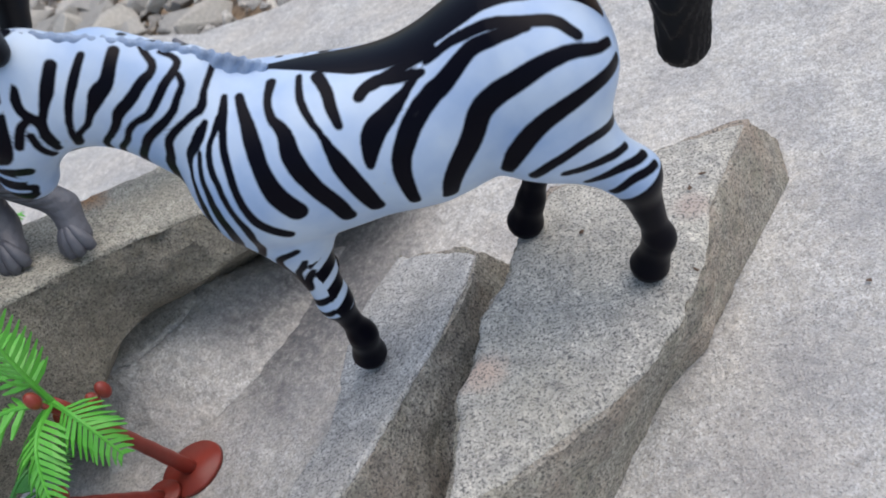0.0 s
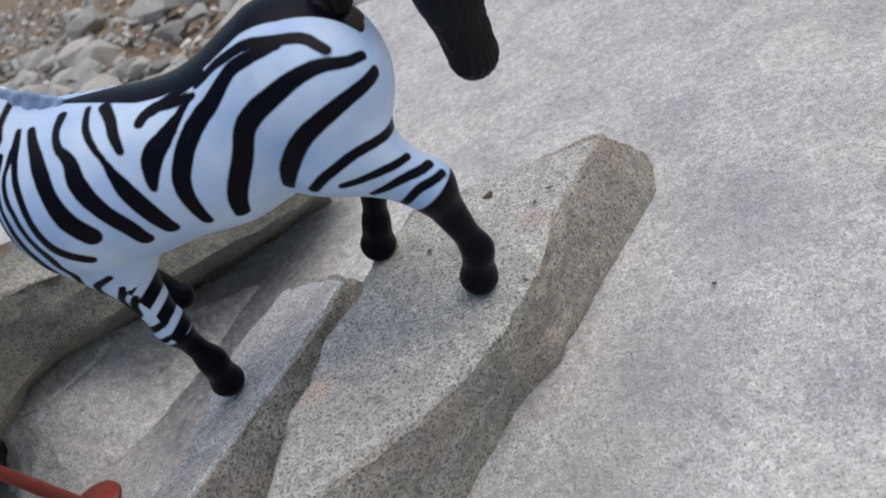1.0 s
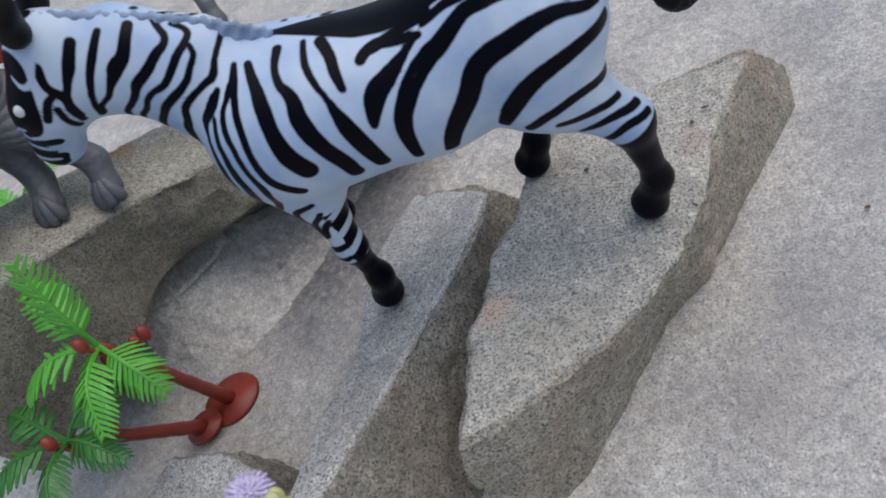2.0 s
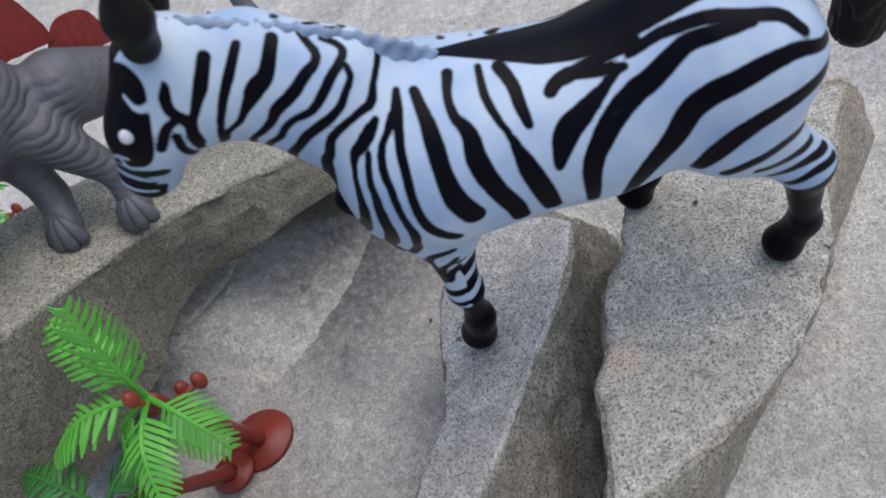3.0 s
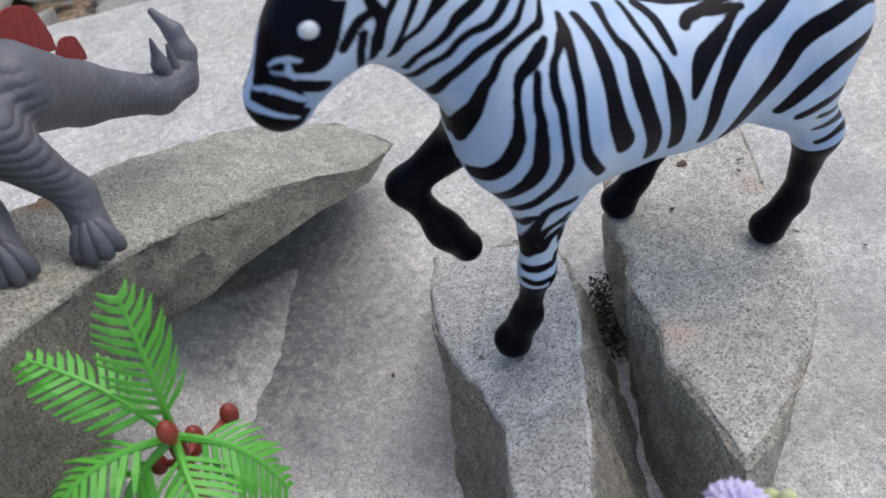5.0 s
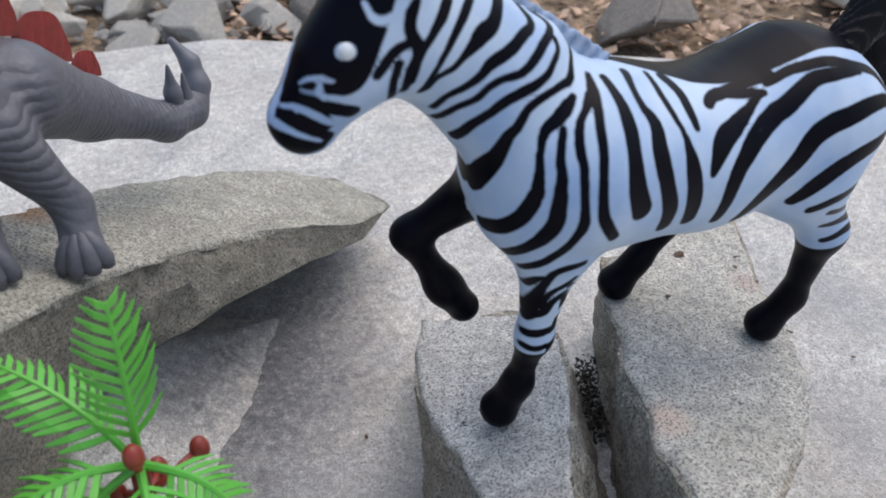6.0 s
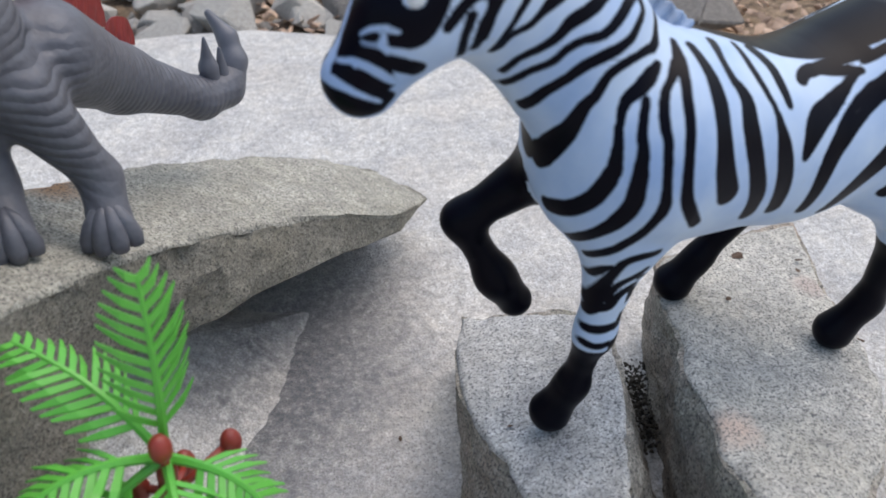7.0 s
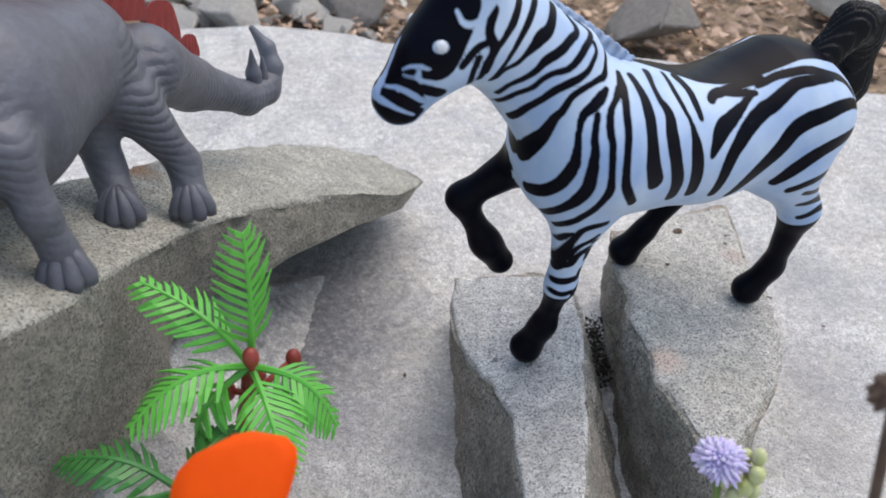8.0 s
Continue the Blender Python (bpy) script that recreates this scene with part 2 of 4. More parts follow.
def cone_field(P, prims, k):
    """Smooth union of tapered capsules: (a, b, ra, rb, flat), where flat narrows the shape across y."""
    total = None
    for a, b, ra, rb, flat in prims:
        a, b = np.array(a), np.array(b)
        q = P - a
        d = b - a
        h = np.clip((q @ d) / max(d @ d, 1e-12), 0, 1)
        w = q - h[..., None] * d
        w[..., 1] *= flat
        dist = np.sqrt((w * w).sum(-1)) - (ra + (rb - ra) * h)
        if total is None:
            total = dist
        else:
            m = np.clip(0.5 + 0.5 * (total - dist) / k, 0, 1)
            total = total * (1 - m) + dist * m - k * m * (1 - m)
    return total


def net(field, lo, hi, cell):
    """The surface of a field in a box, as points, squares and normals (surface nets)."""
    ax = [np.arange(l, h + cell, cell) for l, h in zip(lo, hi)]
    G = np.stack(np.meshgrid(*ax, indexing="ij"), -1)
    F = np.stack([field(G[i]) for i in range(len(ax[0]))])
    S = F < 0
    n = np.array(F.shape)
    cnt = np.zeros(n - 1)
    acc = np.zeros((*(n - 1), 3))
    box = [(i, j, k) for i in (0, 1) for j in (0, 1) for k in (0, 1)]

    def cut(A, o):
        return A[o[0]:n[0] - 1 + o[0], o[1]:n[1] - 1 + o[1], o[2]:n[2] - 1 + o[2]]
    for o in box:
        for axis in range(3):
            if o[axis]:
                continue
            p = list(o)
            p[axis] = 1
            f0, f1 = cut(F, o), cut(F, p)
            x = (f0 < 0) != (f1 < 0)
            t = np.where(x, f0 / np.where(x, f0 - f1, 1), 0)
            cnt += x
            for d in range(3):
                acc[..., d] += np.where(x, o[d] + (t if d == axis else 0), 0)
    has = cnt > 0
    idx = -np.ones(n - 1, int)
    idx[has] = np.arange(has.sum())
    cells = np.argwhere(has)
    V = (cells + acc[has] / cnt[has][:, None]) * cell + np.array(lo)
    faces = []
    for axis in range(3):
        u, v = (axis + 1) % 3, (axis + 2) % 3
        A = np.moveaxis(S, (axis, u, v), (0, 1, 2))
        I = np.moveaxis(idx, (axis, u, v), (0, 1, 2))
        x = A[:-1, 1:-1, 1:-1] != A[1:, 1:-1, 1:-1]
        e = np.argwhere(x)
        inside = A[:-1, 1:-1, 1:-1][x]
        q = np.stack([I[e[:, 0], e[:, 1], e[:, 2]], I[e[:, 0], e[:, 1] + 1, e[:, 2]], I[e[:, 0], e[:, 1] + 1, e[:, 2] + 1], I[e[:, 0], e[:, 1], e[:, 2] + 1]], 1)
        q[~inside] = q[~inside][:, ::-1]
        faces.append(q)
    faces = np.concatenate(faces)
    eps = cell * 0.5
    N = np.stack([field(V + eps * np.eye(3)[d]) - field(V - eps * np.eye(3)[d]) for d in range(3)], -1)
    g = np.linalg.norm(N, axis=1, keepdims=True)
    N = N / np.maximum(g, 1e-9)
    V = V - N * np.clip(field(V) / np.maximum(g[:, 0] / (2 * eps), 0.3), -cell, cell)[:, None]
    return V, faces, N


def piece(name, V, faces, N, mat, parent, extra=None, label=""):
    """A mesh of some of the faces of a larger skin, with the skin's own normals."""
    used, inv = np.unique(faces, return_inverse=True)
    f = inv.reshape(faces.shape)
    ob = link(name, V[used].tolist(), f.tolist(), mat, parent, label)
    if extra is not None:
        for key, values in extra.items():
            at = ob.data.attributes.new(key, "FLOAT", "POINT")
            at.data.foreach_set("value", values[used].astype(np.float32))
    ob.data.normals_split_custom_set_from_vertices(N[used].tolist())
    return ob


def tube(bm, points, radii, n=10):
    prev = None
    pts = [Vector(p) for p in points]
    for i, (p, r) in enumerate(zip(pts, radii)):
        d = (pts[min(i + 1, len(pts) - 1)] - pts[max(i - 1, 0)]).normalized()
        u = d.orthogonal().normalized() if prev is None else (prev[1] - d * prev[1].dot(d)).normalized()
        w = d.cross(u)
        ring = [bm.verts.new(p + (u * math.cos(2 * math.pi * k / n) + w * math.sin(2 * math.pi * k / n)) * r) for k in range(n)]
        if prev is not None:
            for k in range(n):
                bm.faces.new((prev[0][k], prev[0][(k + 1) % n], ring[(k + 1) % n], ring[k]))
        else:
            bm.faces.new(list(reversed(ring)))
        prev = (ring, u)
    bm.faces.new(prev[0])

# ---------------------------------------------------------------- ground
M_SOIL = granite("brown_soil", (0.30, 0.22, 0.15), (0.10, 0.07, 0.05), (0.38, 0.29, 0.20), 260, 0.42, 12, 0.5)
M_STONE = granite("grey_river_stone", (0.60, 0.59, 0.57), (0.2, 0.2, 0.19), (0.44, 0.43, 0.41), 500, 0.5, 25, 0.5)
M_BARK = plastic("tan_bark", (0.64, 0.47, 0.36), 0.85, 0.15, 90, 0.5, (0.36, 0.25, 0.18))

bm = bmesh.new()
bmesh.ops.create_grid(bm, x_segments=60, y_segments=60, size=1.0)
for v in bm.verts:
    r = max(abs(v.co.x), abs(v.co.y))
    v.co *= 1.6 if r < 0.9 else 1.6 + 700 * (r - 0.9) ** 1.5
    v.co.z = -0.03 + 0.006 * fbm(v.co, 6, 3)
ground = part("ground", bm, M_SOIL, None)
tagged(ground, "brown soil under loose stones and bark chips", "ground", kind="structure")

EDGE = [(-1.6, 1.7), (-0.9, 1.15), (-0.67, 1.0), (-0.36, 0.765), (-0.28, 0.745), (-0.18, 0.735), (-0.1, 0.717), (-0.043, 0.668), (-0.022, 0.64),
        (0.06, 0.60), (0.17, 0.545), (0.24, 0.48), (0.27, 0.44), (0.42, 0.36), (0.95, 0.2), (1.2, -1.0), (-1.6, -1.0)]
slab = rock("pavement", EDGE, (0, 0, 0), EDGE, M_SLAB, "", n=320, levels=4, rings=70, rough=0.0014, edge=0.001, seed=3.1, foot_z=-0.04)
tagged(slab, "pale weathered concrete slab with fine speckles", "pavement", kind="structure")

# ---------------------------------------------------------------- large stones
LEFT = (-0.4296, -0.1182, 0.0317)
rock("flat_boulder",
     [(-0.300, 0.165), (-0.274, 0.196), (-0.250, 0.237), (-0.224, 0.273), (-0.198, 0.298), (-0.165, 0.324), (-0.137, 0.339), (-0.120, 0.346), (-0.093, 0.379),
      (-0.108, 0.403), (-0.136, 0.411), (-0.160, 0.399), (-0.206, 0.368), (-0.226, 0.347), (-0.249, 0.319), (-0.290, 0.270), (-0.330, 0.200)],
     LEFT,
     [(-0.345, 0.255), (-0.338, 0.288), (-0.330, 0.318), (-0.316, 0.342), (-0.290, 0.354), (-0.264, 0.354), (-0.234, 0.362), (-0.184, 0.378), (-0.150, 0.390), (-0.122, 0.398),
      (-0.126, 0.408), (-0.142, 0.413), (-0.165, 0.406), (-0.206, 0.394), (-0.240, 0.388), (-0.285, 0.384), (-0.335, 0.365), (-0.365, 0.300)],
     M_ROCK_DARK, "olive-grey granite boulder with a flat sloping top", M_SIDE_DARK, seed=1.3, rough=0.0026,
     lip=[(-0.300, 0.180, 0.040), (-0.272, 0.208, 0.047), (-0.250, 0.236, 0.052), (-0.248, 0.258, 0.054), (-0.236, 0.276, 0.054), (-0.215, 0.282, 0.053), (-0.194, 0.297, 0.051), (-0.164, 0.318, 0.044), (-0.139, 0.336, 0.037), (-0.119, 0.347, 0.032), (-0.096, 0.381, 0.0235),
          (-0.112, 0.406, 0.016), (-0.138, 0.414, 0.010), (-0.165, 0.406, 0.008), (-0.206, 0.385, 0.010), (-0.230, 0.365, 0.012), (-0.258, 0.335, 0.015), (-0.300, 0.295, 0.020), (-0.345, 0.240, 0.030)])
rock("ledge_stone",
     [(-0.280, 0.264), (-0.262, 0.268), (-0.250, 0.280), (-0.240, 0.298), (-0.236, 0.314), (-0.246, 0.330), (-0.268, 0.326), (-0.292, 0.302), (-0.294, 0.276)],
     (-0.30, 0.0, -0.0440),
     [(-0.286, 0.236), (-0.254, 0.238), (-0.220, 0.256), (-0.190, 0.294), (-0.166, 0.344), (-0.210, 0.366), (-0.266, 0.354), (-0.308, 0.314), (-0.310, 0.262)],
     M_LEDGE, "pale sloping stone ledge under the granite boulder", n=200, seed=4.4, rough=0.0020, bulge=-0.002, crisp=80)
rock("split_stone",
     [(-0.116, 0.284), (-0.098, 0.273), (-0.074, 0.256), (-0.078, 0.235), (-0.088, 0.210), (-0.099, 0.190), (-0.110, 0.168), (-0.120, 0.152), (-0.134, 0.130), (-0.148, 0.110),
      (-0.158, 0.118), (-0.150, 0.143), (-0.145, 0.160), (-0.136, 0.180), (-0.135, 0.200), (-0.137, 0.218), (-0.134, 0.240), (-0.127, 0.264)],
     (0.1417, -0.1679, 0.0964),
     [(-0.112, 0.288), (-0.090, 0.282), (-0.060, 0.270), (-0.062, 0.245), (-0.071, 0.215), (-0.080, 0.190), (-0.091, 0.168), (-0.098, 0.150), (-0.110, 0.125), (-0.138, 0.102),
      (-0.164, 0.118), (-0.160, 0.145), (-0.157, 0.168), (-0.152, 0.188), (-0.145, 0.207), (-0.138, 0.225), (-0.131, 0.243), (-0.123, 0.270)],
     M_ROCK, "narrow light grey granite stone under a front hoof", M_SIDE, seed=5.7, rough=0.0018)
rock("wedge_stone",
     [(0.043, 0.284), (0.031, 0.262), (0.017, 0.236), (0.010, 0.212), (-0.004, 0.186), (-0.020, 0.166), (-0.035, 0.155), (-0.050, 0.146), (-0.068, 0.135), (-0.086, 0.128),
      (-0.084, 0.145), (-0.082, 0.160), (-0.083, 0.171), (-0.077, 0.181), (-0.072, 0.204), (-0.061, 0.222), (-0.057, 0.242), (-0.039, 0.268), (0.004, 0.280), (0.022, 0.283)],
     (-0.1543, -0.0046, 0.0447),
     [(0.057, 0.302), (0.054, 0.282), (0.041, 0.265), (0.025, 0.243), (0.012, 0.226), (-0.004, 0.206), (-0.025, 0.186), (-0.040, 0.166), (-0.060, 0.138), (-0.088, 0.118),
      (-0.091, 0.140), (-0.090, 0.160), (-0.086, 0.174), (-0.078, 0.187), (-0.069, 0.207), (-0.058, 0.228), (-0.048, 0.250), (-0.036, 0.276), (0.004, 0.290), (0.025, 0.297)],
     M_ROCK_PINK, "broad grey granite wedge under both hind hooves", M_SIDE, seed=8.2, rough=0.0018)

# ---------------------------------------------------------------- zebra
ZEBRA_AT = (-0.065, 0.208, 0.047)


def chain(points, flat=1.0):
    return [(p[:3], q[:3], p[3], q[3], flat) for p, q in zip(points, points[1:])]


Z_BODY = (chain([(-0.035, 0.0003, 0.0954, 0.0283), (0.0081, 0.0009, 0.0877, 0.023), (0.0412, 0.0021, 0.092, 0.0271)], 0.95)
          + chain([(-0.0535, 0.0021, 0.1200, 0.0195), (-0.0692, 0.0030, 0.1347, 0.0152), (-0.0818, -0.0030, 0.1390, 0.0145)], 1.2)
          + chain([(-0.0830, -0.0022, 0.1495, 0.0118), (-0.0953, -0.0055, 0.1356, 0.0095), (-0.1047, -0.0031, 0.123, 0.0085)], 1.05))
Z_LEGS = [
    chain([(-0.0478, -0.0058, 0.0849, 0.0121), (-0.0414, -0.0094, 0.0732, 0.0094), (-0.0452, -0.0089, 0.0411, 0.0044), (-0.0473, -0.0038, 0.0177, 0.0038), (-0.0517, -0.0001, 0.0045, 0.0066)]),
    chain([(-0.0496, 0.014, 0.0834, 0.0085), (-0.0721, 0.0232, 0.065, 0.0044), (-0.0622, 0.0206, 0.0441, 0.0048), (-0.0558, 0.0203, 0.0342, 0.0054)]),
    chain([(0.0517, -0.0098, 0.0935, 0.0147), (0.0429, -0.0109, 0.0773, 0.0139), (0.0608, -0.0105, 0.051, 0.0066), (0.0614, -0.0053, 0.0183, 0.0038), (0.0554, -0.0016, 0.0050, 0.0068)]),
    chain([(0.047, 0.018, 0.092, 0.0147), (0.036, 0.022, 0.07, 0.0137), (0.0361, 0.0277, 0.0479, 0.0064), (0.0219, 0.0335, 0.0205, 0.0038), (0.0161, 0.0368, 0.0095, 0.0072)]),
]
Z_ALL = Z_BODY + [p for leg in Z_LEGS for p in leg]


def zebra_field(P):
    return cone_field(P, Z_ALL, 0.007)


def zebra_material():
    m, ns, ls, b = material("zebra_paint")
    at = ns.new("ShaderNodeAttribute")
    at.attribute_name = "stripe"
    co = ns.new("ShaderNodeTexCoord")
    n1 = node(ns, "ShaderNodeTexNoise", Scale=45.0, Detail=5.0)
    n2 = node(ns, "ShaderNodeTexNoise", Scale=420.0, Detail=4.0, Roughness=0.7)
    n3 = node(ns, "ShaderNodeTexNoise", Scale=70.0, Detail=6.0, Roughness=0.75)
    for n in (n1, n2, n3):
        ls.new(co.outputs["Object"], n.inputs["Vector"])
    white = ramp(ns, [(0.3, (0.33, 0.46, 0.70)), (0.62, (0.53, 0.64, 0.80))])
    ls.new(n1.outputs["Fac"], white.inputs[0])
    dirt = ramp(ns, [(0.66, (0, 0, 0)), (0.74, (1, 1, 1))])
    ls.new(n3.outputs["Fac"], dirt.inputs[0])
    paint = mix(ns, ls, dirt.outputs[0], white.outputs[0], (0.47, 0.45, 0.41))
    jag = ns.new("ShaderNodeMath")
    jag.operation = "MULTIPLY_ADD"
    ls.new(n2.outputs["Fac"], jag.inputs[0])
    jag.inputs[1].default_value = 0.0004
    ls.new(at.outputs["Fac"], jag.inputs[2])
    edge = ns.new("ShaderNodeMapRange")
    edge.inputs["From Min"].default_value, edge.inputs["From Max"].default_value = -0.0001, 0.00055
    ls.new(jag.outputs[0], edge.inputs["Value"])
    wear = ramp(ns, [(0.68, (0.002, 0.002, 0.006)), (0.80, (0.05, 0.05, 0.055))])
    ls.new(n3.outputs["Fac"], wear.inputs[0])
    ls.new(mix(ns, ls, edge.outputs[0], wear.outputs[0], paint), b.inputs["Base Color"])
    rr = ns.new("ShaderNodeMapRange")
    rr.inputs["To Min"].default_value, rr.inputs["To Max"].default_value = 0.24, 0.5
    ls.new(n1.outputs["Fac"], rr.inputs["Value"])
    ls.new(rr.outputs[0], b.inputs["Roughness"])
    b.inputs["Specular IOR Level"].default_value = 0.09
    bp = node(ns, "ShaderNodeBump", Strength=0.12, Distance=0.0004)
    ls.new(n3.outputs["Fac"], bp.inputs["Height"])
    ls.new(bp.outputs[0], b.inputs["Normal"])
    return m


M_ZEBRA = zebra_material()
M_BLACK = plastic("black_plastic", (0.005, 0.005, 0.007), 0.42, 0.1, 100)
M_BLACK.node_tree.nodes["Principled BSDF"].inputs["Specular IOR Level"].default_value = 0.2
M_MANE = plastic("pale_blue_plastic", (0.29, 0.39, 0.57), 0.5, 0.1, 150, 0.3, (0.14, 0.19, 0.29))
M_EYE = plastic("white_paint", (0.75, 0.78, 0.82), 0.25, 0.05, 100)
DARK, BARE, LEGBANDS = [], [], []


def wrap(points, store, grow):
    """A painted band in the side elevation (x, z, half width; mm), wrapped on the near flank."""
    p = np.array(points) * 0.001
    q = np.vstack([2 * p[0] - p[1], p, 2 * p[-1] - p[-2]])
    u = np.linspace(0, 1, 4, endpoint=False)[:, None]
    p = np.vstack([0.5 * (2 * b + (c - a) * u + (2 * a - 5 * b + 4 * c - d) * u ** 2 + (3 * b - a - 3 * c + d) * u ** 3) for a, b, c, d in zip(q, q[1:], q[2:], q[3:])] + [p[-1:]])
    p[:, 2] = np.maximum(p[:, 2], 0.0003)
    ys = np.arange(-0.04, 0.01, 0.0005)
    G = np.stack([np.repeat(p[:, :1], len(ys), 1), np.repeat(ys[None], len(p), 0), np.repeat(p[:, 1:2], len(ys), 1)], -1)
    f = zebra_field(G)
    hit = np.where((f < 0.0002).any(1), (f < 0.0002).argmax(1), f.argmin(1))
    store.append((np.stack([p[:, 0], ys[hit], p[:, 1]], 1), p[:, 2] + grow))


def stripe(points):
    wrap(points, DARK, 0.0005)


def legband(points):
    wrap(points, LEGBANDS, 0.0004)


def bare(points):
    wrap(points, BARE, 0.0)


stripe([(-70.7, 149.9, 1.15), (-74, 145.6, 1.31), (-77, 142.4, 0.81), (-80.5, 138.1, 0.49), (-82.3, 131.7, 0.49)])
stripe([(-63.9, 147.8, 0.67), (-68, 143.7, 0.83), (-71.8, 139.6, 0.66), (-75.7, 134.2, 0.5), (-79.1, 127.6, 0.51)])
stripe([(-56.4, 144.6, 1.1), (-60.5, 139.8, 1.52), (-63.9, 138.4, 1.88), (-66.2, 136.7, 1.37), (-69, 134.6, 0.62), (-71.7, 132.4, 0.49), (-75.7, 131, 0.49), (-78, 128, 0.5)])
stripe([(-50.9, 141.4, 0.6), (-48.6, 137, 0.67), (-52.8, 135.3, 1.04), (-57.5, 133.1, 1.16), (-62, 131.5, 1.14), (-64.7, 129.1, 0.76), (-68.3, 126.8, 0.63), (-72.4, 124.6, 0.51), (-74.8, 120.7, 0.52)])
stripe([(-46.6, 138.2, 0.5), (-42.7, 134.7, 0.55), (-46.7, 132.8, 0.8), (-50.5, 130.3, 0.79), (-54.5, 128.1, 0.65), (-58.8, 127.5, 0.51), (-62.5, 126.1, 0.51), (-65.5, 123.4, 0.51), (-70, 120.8, 0.52), (-73.3, 116.6, 0.53)])
stripe([(-44, 134, 0.4), (-42.6, 131, 0.41), (-45.4, 128.3, 0.53), (-48.5, 125.9, 0.66), (-54.2, 123.9, 0.91), (-58.8, 122.1, 0.91), (-62.4, 119.3, 0.78), (-66, 116, 0.92), (-68.7, 110.9, 1.08)])
stripe([(-35.7, 129, 0.42), (-38.8, 126.2, 0.41), (-40.8, 123.5, 0.82), (-45, 122.8, 0.54), (-50, 121.4, 0.66), (-53.5, 119.4, 0.79), (-55.9, 115.4, 0.92), (-58.1, 112.6, 1.19), (-59.8, 107.6, 1.75), (-62, 101.9, 2.76), (-63.3, 97.1, 3.13)])
stripe([(-41.3, 120.2, 0.54), (-43.9, 118.3, 1.34), (-46.9, 116.2, 1.33), (-49.8, 114, 0.93), (-51.5, 110.7, 0.53), (-52.5, 107.3, 0.66), (-53.3, 103.1, 1.06), (-54.3, 98.9, 1.61), (-56.1, 93.7, 1.77), (-58.6, 89, 1.81), (-61.2, 86.1, 1.85), (-62.2, 84.9, 1.6)])
stripe([(-46.1, 114.6, 0.53), (-48, 109.6, 0.66), (-48.7, 104.9, 0.93), (-49.4, 98.5, 1.47), (-50, 92.9, 1.76), (-51.7, 86.8, 1.8), (-54.1, 82.3, 1.41), (-56.3, 78.5, 1.3), (-57, 76.1, 1.03)])
stripe([(-36.6, 120, 1.09), (-39.7, 117.6, 0.54), (-42.3, 115, 0.67), (-43.6, 110.9, 0.79), (-43.6, 107, 0.66), (-43.9, 102.6, 0.67), (-43.9, 97.2, 0.67), (-43.7, 91.6, 1.09), (-45, 86.6, 0.83), (-46.3, 81.8, 0.99), (-48.9, 77.4, 0.86), (-51.6, 74.4, 0.88), (-53.2, 71.8, 0.74)])
stripe([(-34.3, 122.9, 0.42), (-35.4, 120.6, 1.1), (-36.2, 118.2, 0.82), (-37.5, 114.7, 0.81), (-38.3, 109.6, 0.8), (-39.3, 103.7, 0.8), (-39.4, 96.9, 0.95), (-38.1, 91.7, 1.24), (-33.9, 85, 1.14)])
stripe([(-30.2, 121.6, 0.83), (-29.3, 117.8, 1.36), (-29.3, 112.9, 1.9), (-29.7, 107.2, 1.91), (-29.4, 99.3, 2.5), (-27.1, 92.1, 2.71)])
stripe([(-21.6, 120.1, 0.99), (-22.9, 118.3, 0.7), (-22.8, 115.5, 0.83), (-20.7, 111.2, 1.65), (-21, 105.3, 2.35), (-19.2, 96.6, 2.12), (-16.9, 88.7, 2.18), (-16.6, 82.3, 1.94)])
stripe([(-14.2, 118, 0.43), (-14.5, 115, 0.7), (-13.3, 110.9, 0.56), (-11.9, 107.6, 0.42), (-11.1, 104.2, 0.98), (-10.1, 98.1, 2.13), (-8.7, 89.8, 2.34), (-8, 81.6, 1.96)])
stripe([(-9.3, 116.3, 1.45), (-7.5, 113.8, 1.28), (-7.1, 110.2, 1.13), (-6.6, 106.9, 0.71)])
stripe([(18, 109.4, 0.73), (14, 107.6, 0.87), (7.4, 104.7, 2.17), (1.6, 102.3, 2.87), (-1.4, 98.2, 1.87), (-3, 95, 0.72)])
stripe([(18.8, 109.5, 0.73), (11.5, 110, 1.46), (4.4, 110.8, 1.45), (0.7, 109.9, 1.29)])
stripe([(48.6, 111.6, 1.17), (41.3, 112.3, 1.61), (33.1, 111.1, 1.92), (24.9, 107, 2.38), (15.9, 103.2, 2.56), (8.6, 97.3, 2.43), (4.4, 90.7, 2.15), (2.3, 78, 1.28)])
stripe([(21, 111.1, 0.84), (31.8, 113.8, 1.28), (41.9, 114.3, 1.3), (54.8, 109.8, 1.34), (59.7, 104.7, 1.13)])
stripe([(4.8, 110.5, 1.62), (15.3, 111.2, 1.25), (22.9, 112.3, 1.26)])
stripe([(66.4, 97.4, 0.91), (55.4, 103.3, 1.6), (43, 102.7, 2.32), (31.4, 98.8, 2.65), (25.3, 91.7, 2.55), (16.2, 82.2, 2.49), (11.9, 74.9, 1.92)])
stripe([(66.8, 91.6, 1.39), (56.5, 92.1, 1.92), (43.9, 89.5, 2.22), (34.6, 82.9, 2.28), (29.7, 76.8, 1.41)])
stripe([(62.1, 73.3, 0.98), (52.7, 77.3, 1.23), (42.5, 76.2, 1.23), (35.9, 73.1, 1.09)])
stripe([(61.5, 64.7, 0.66), (53.3, 67.6, 0.95), (43.9, 70.3, 0.78)])
stripe([(65.5, 58.7, 1), (57.5, 61.1, 0.98), (48.3, 61.4, 0.81)])
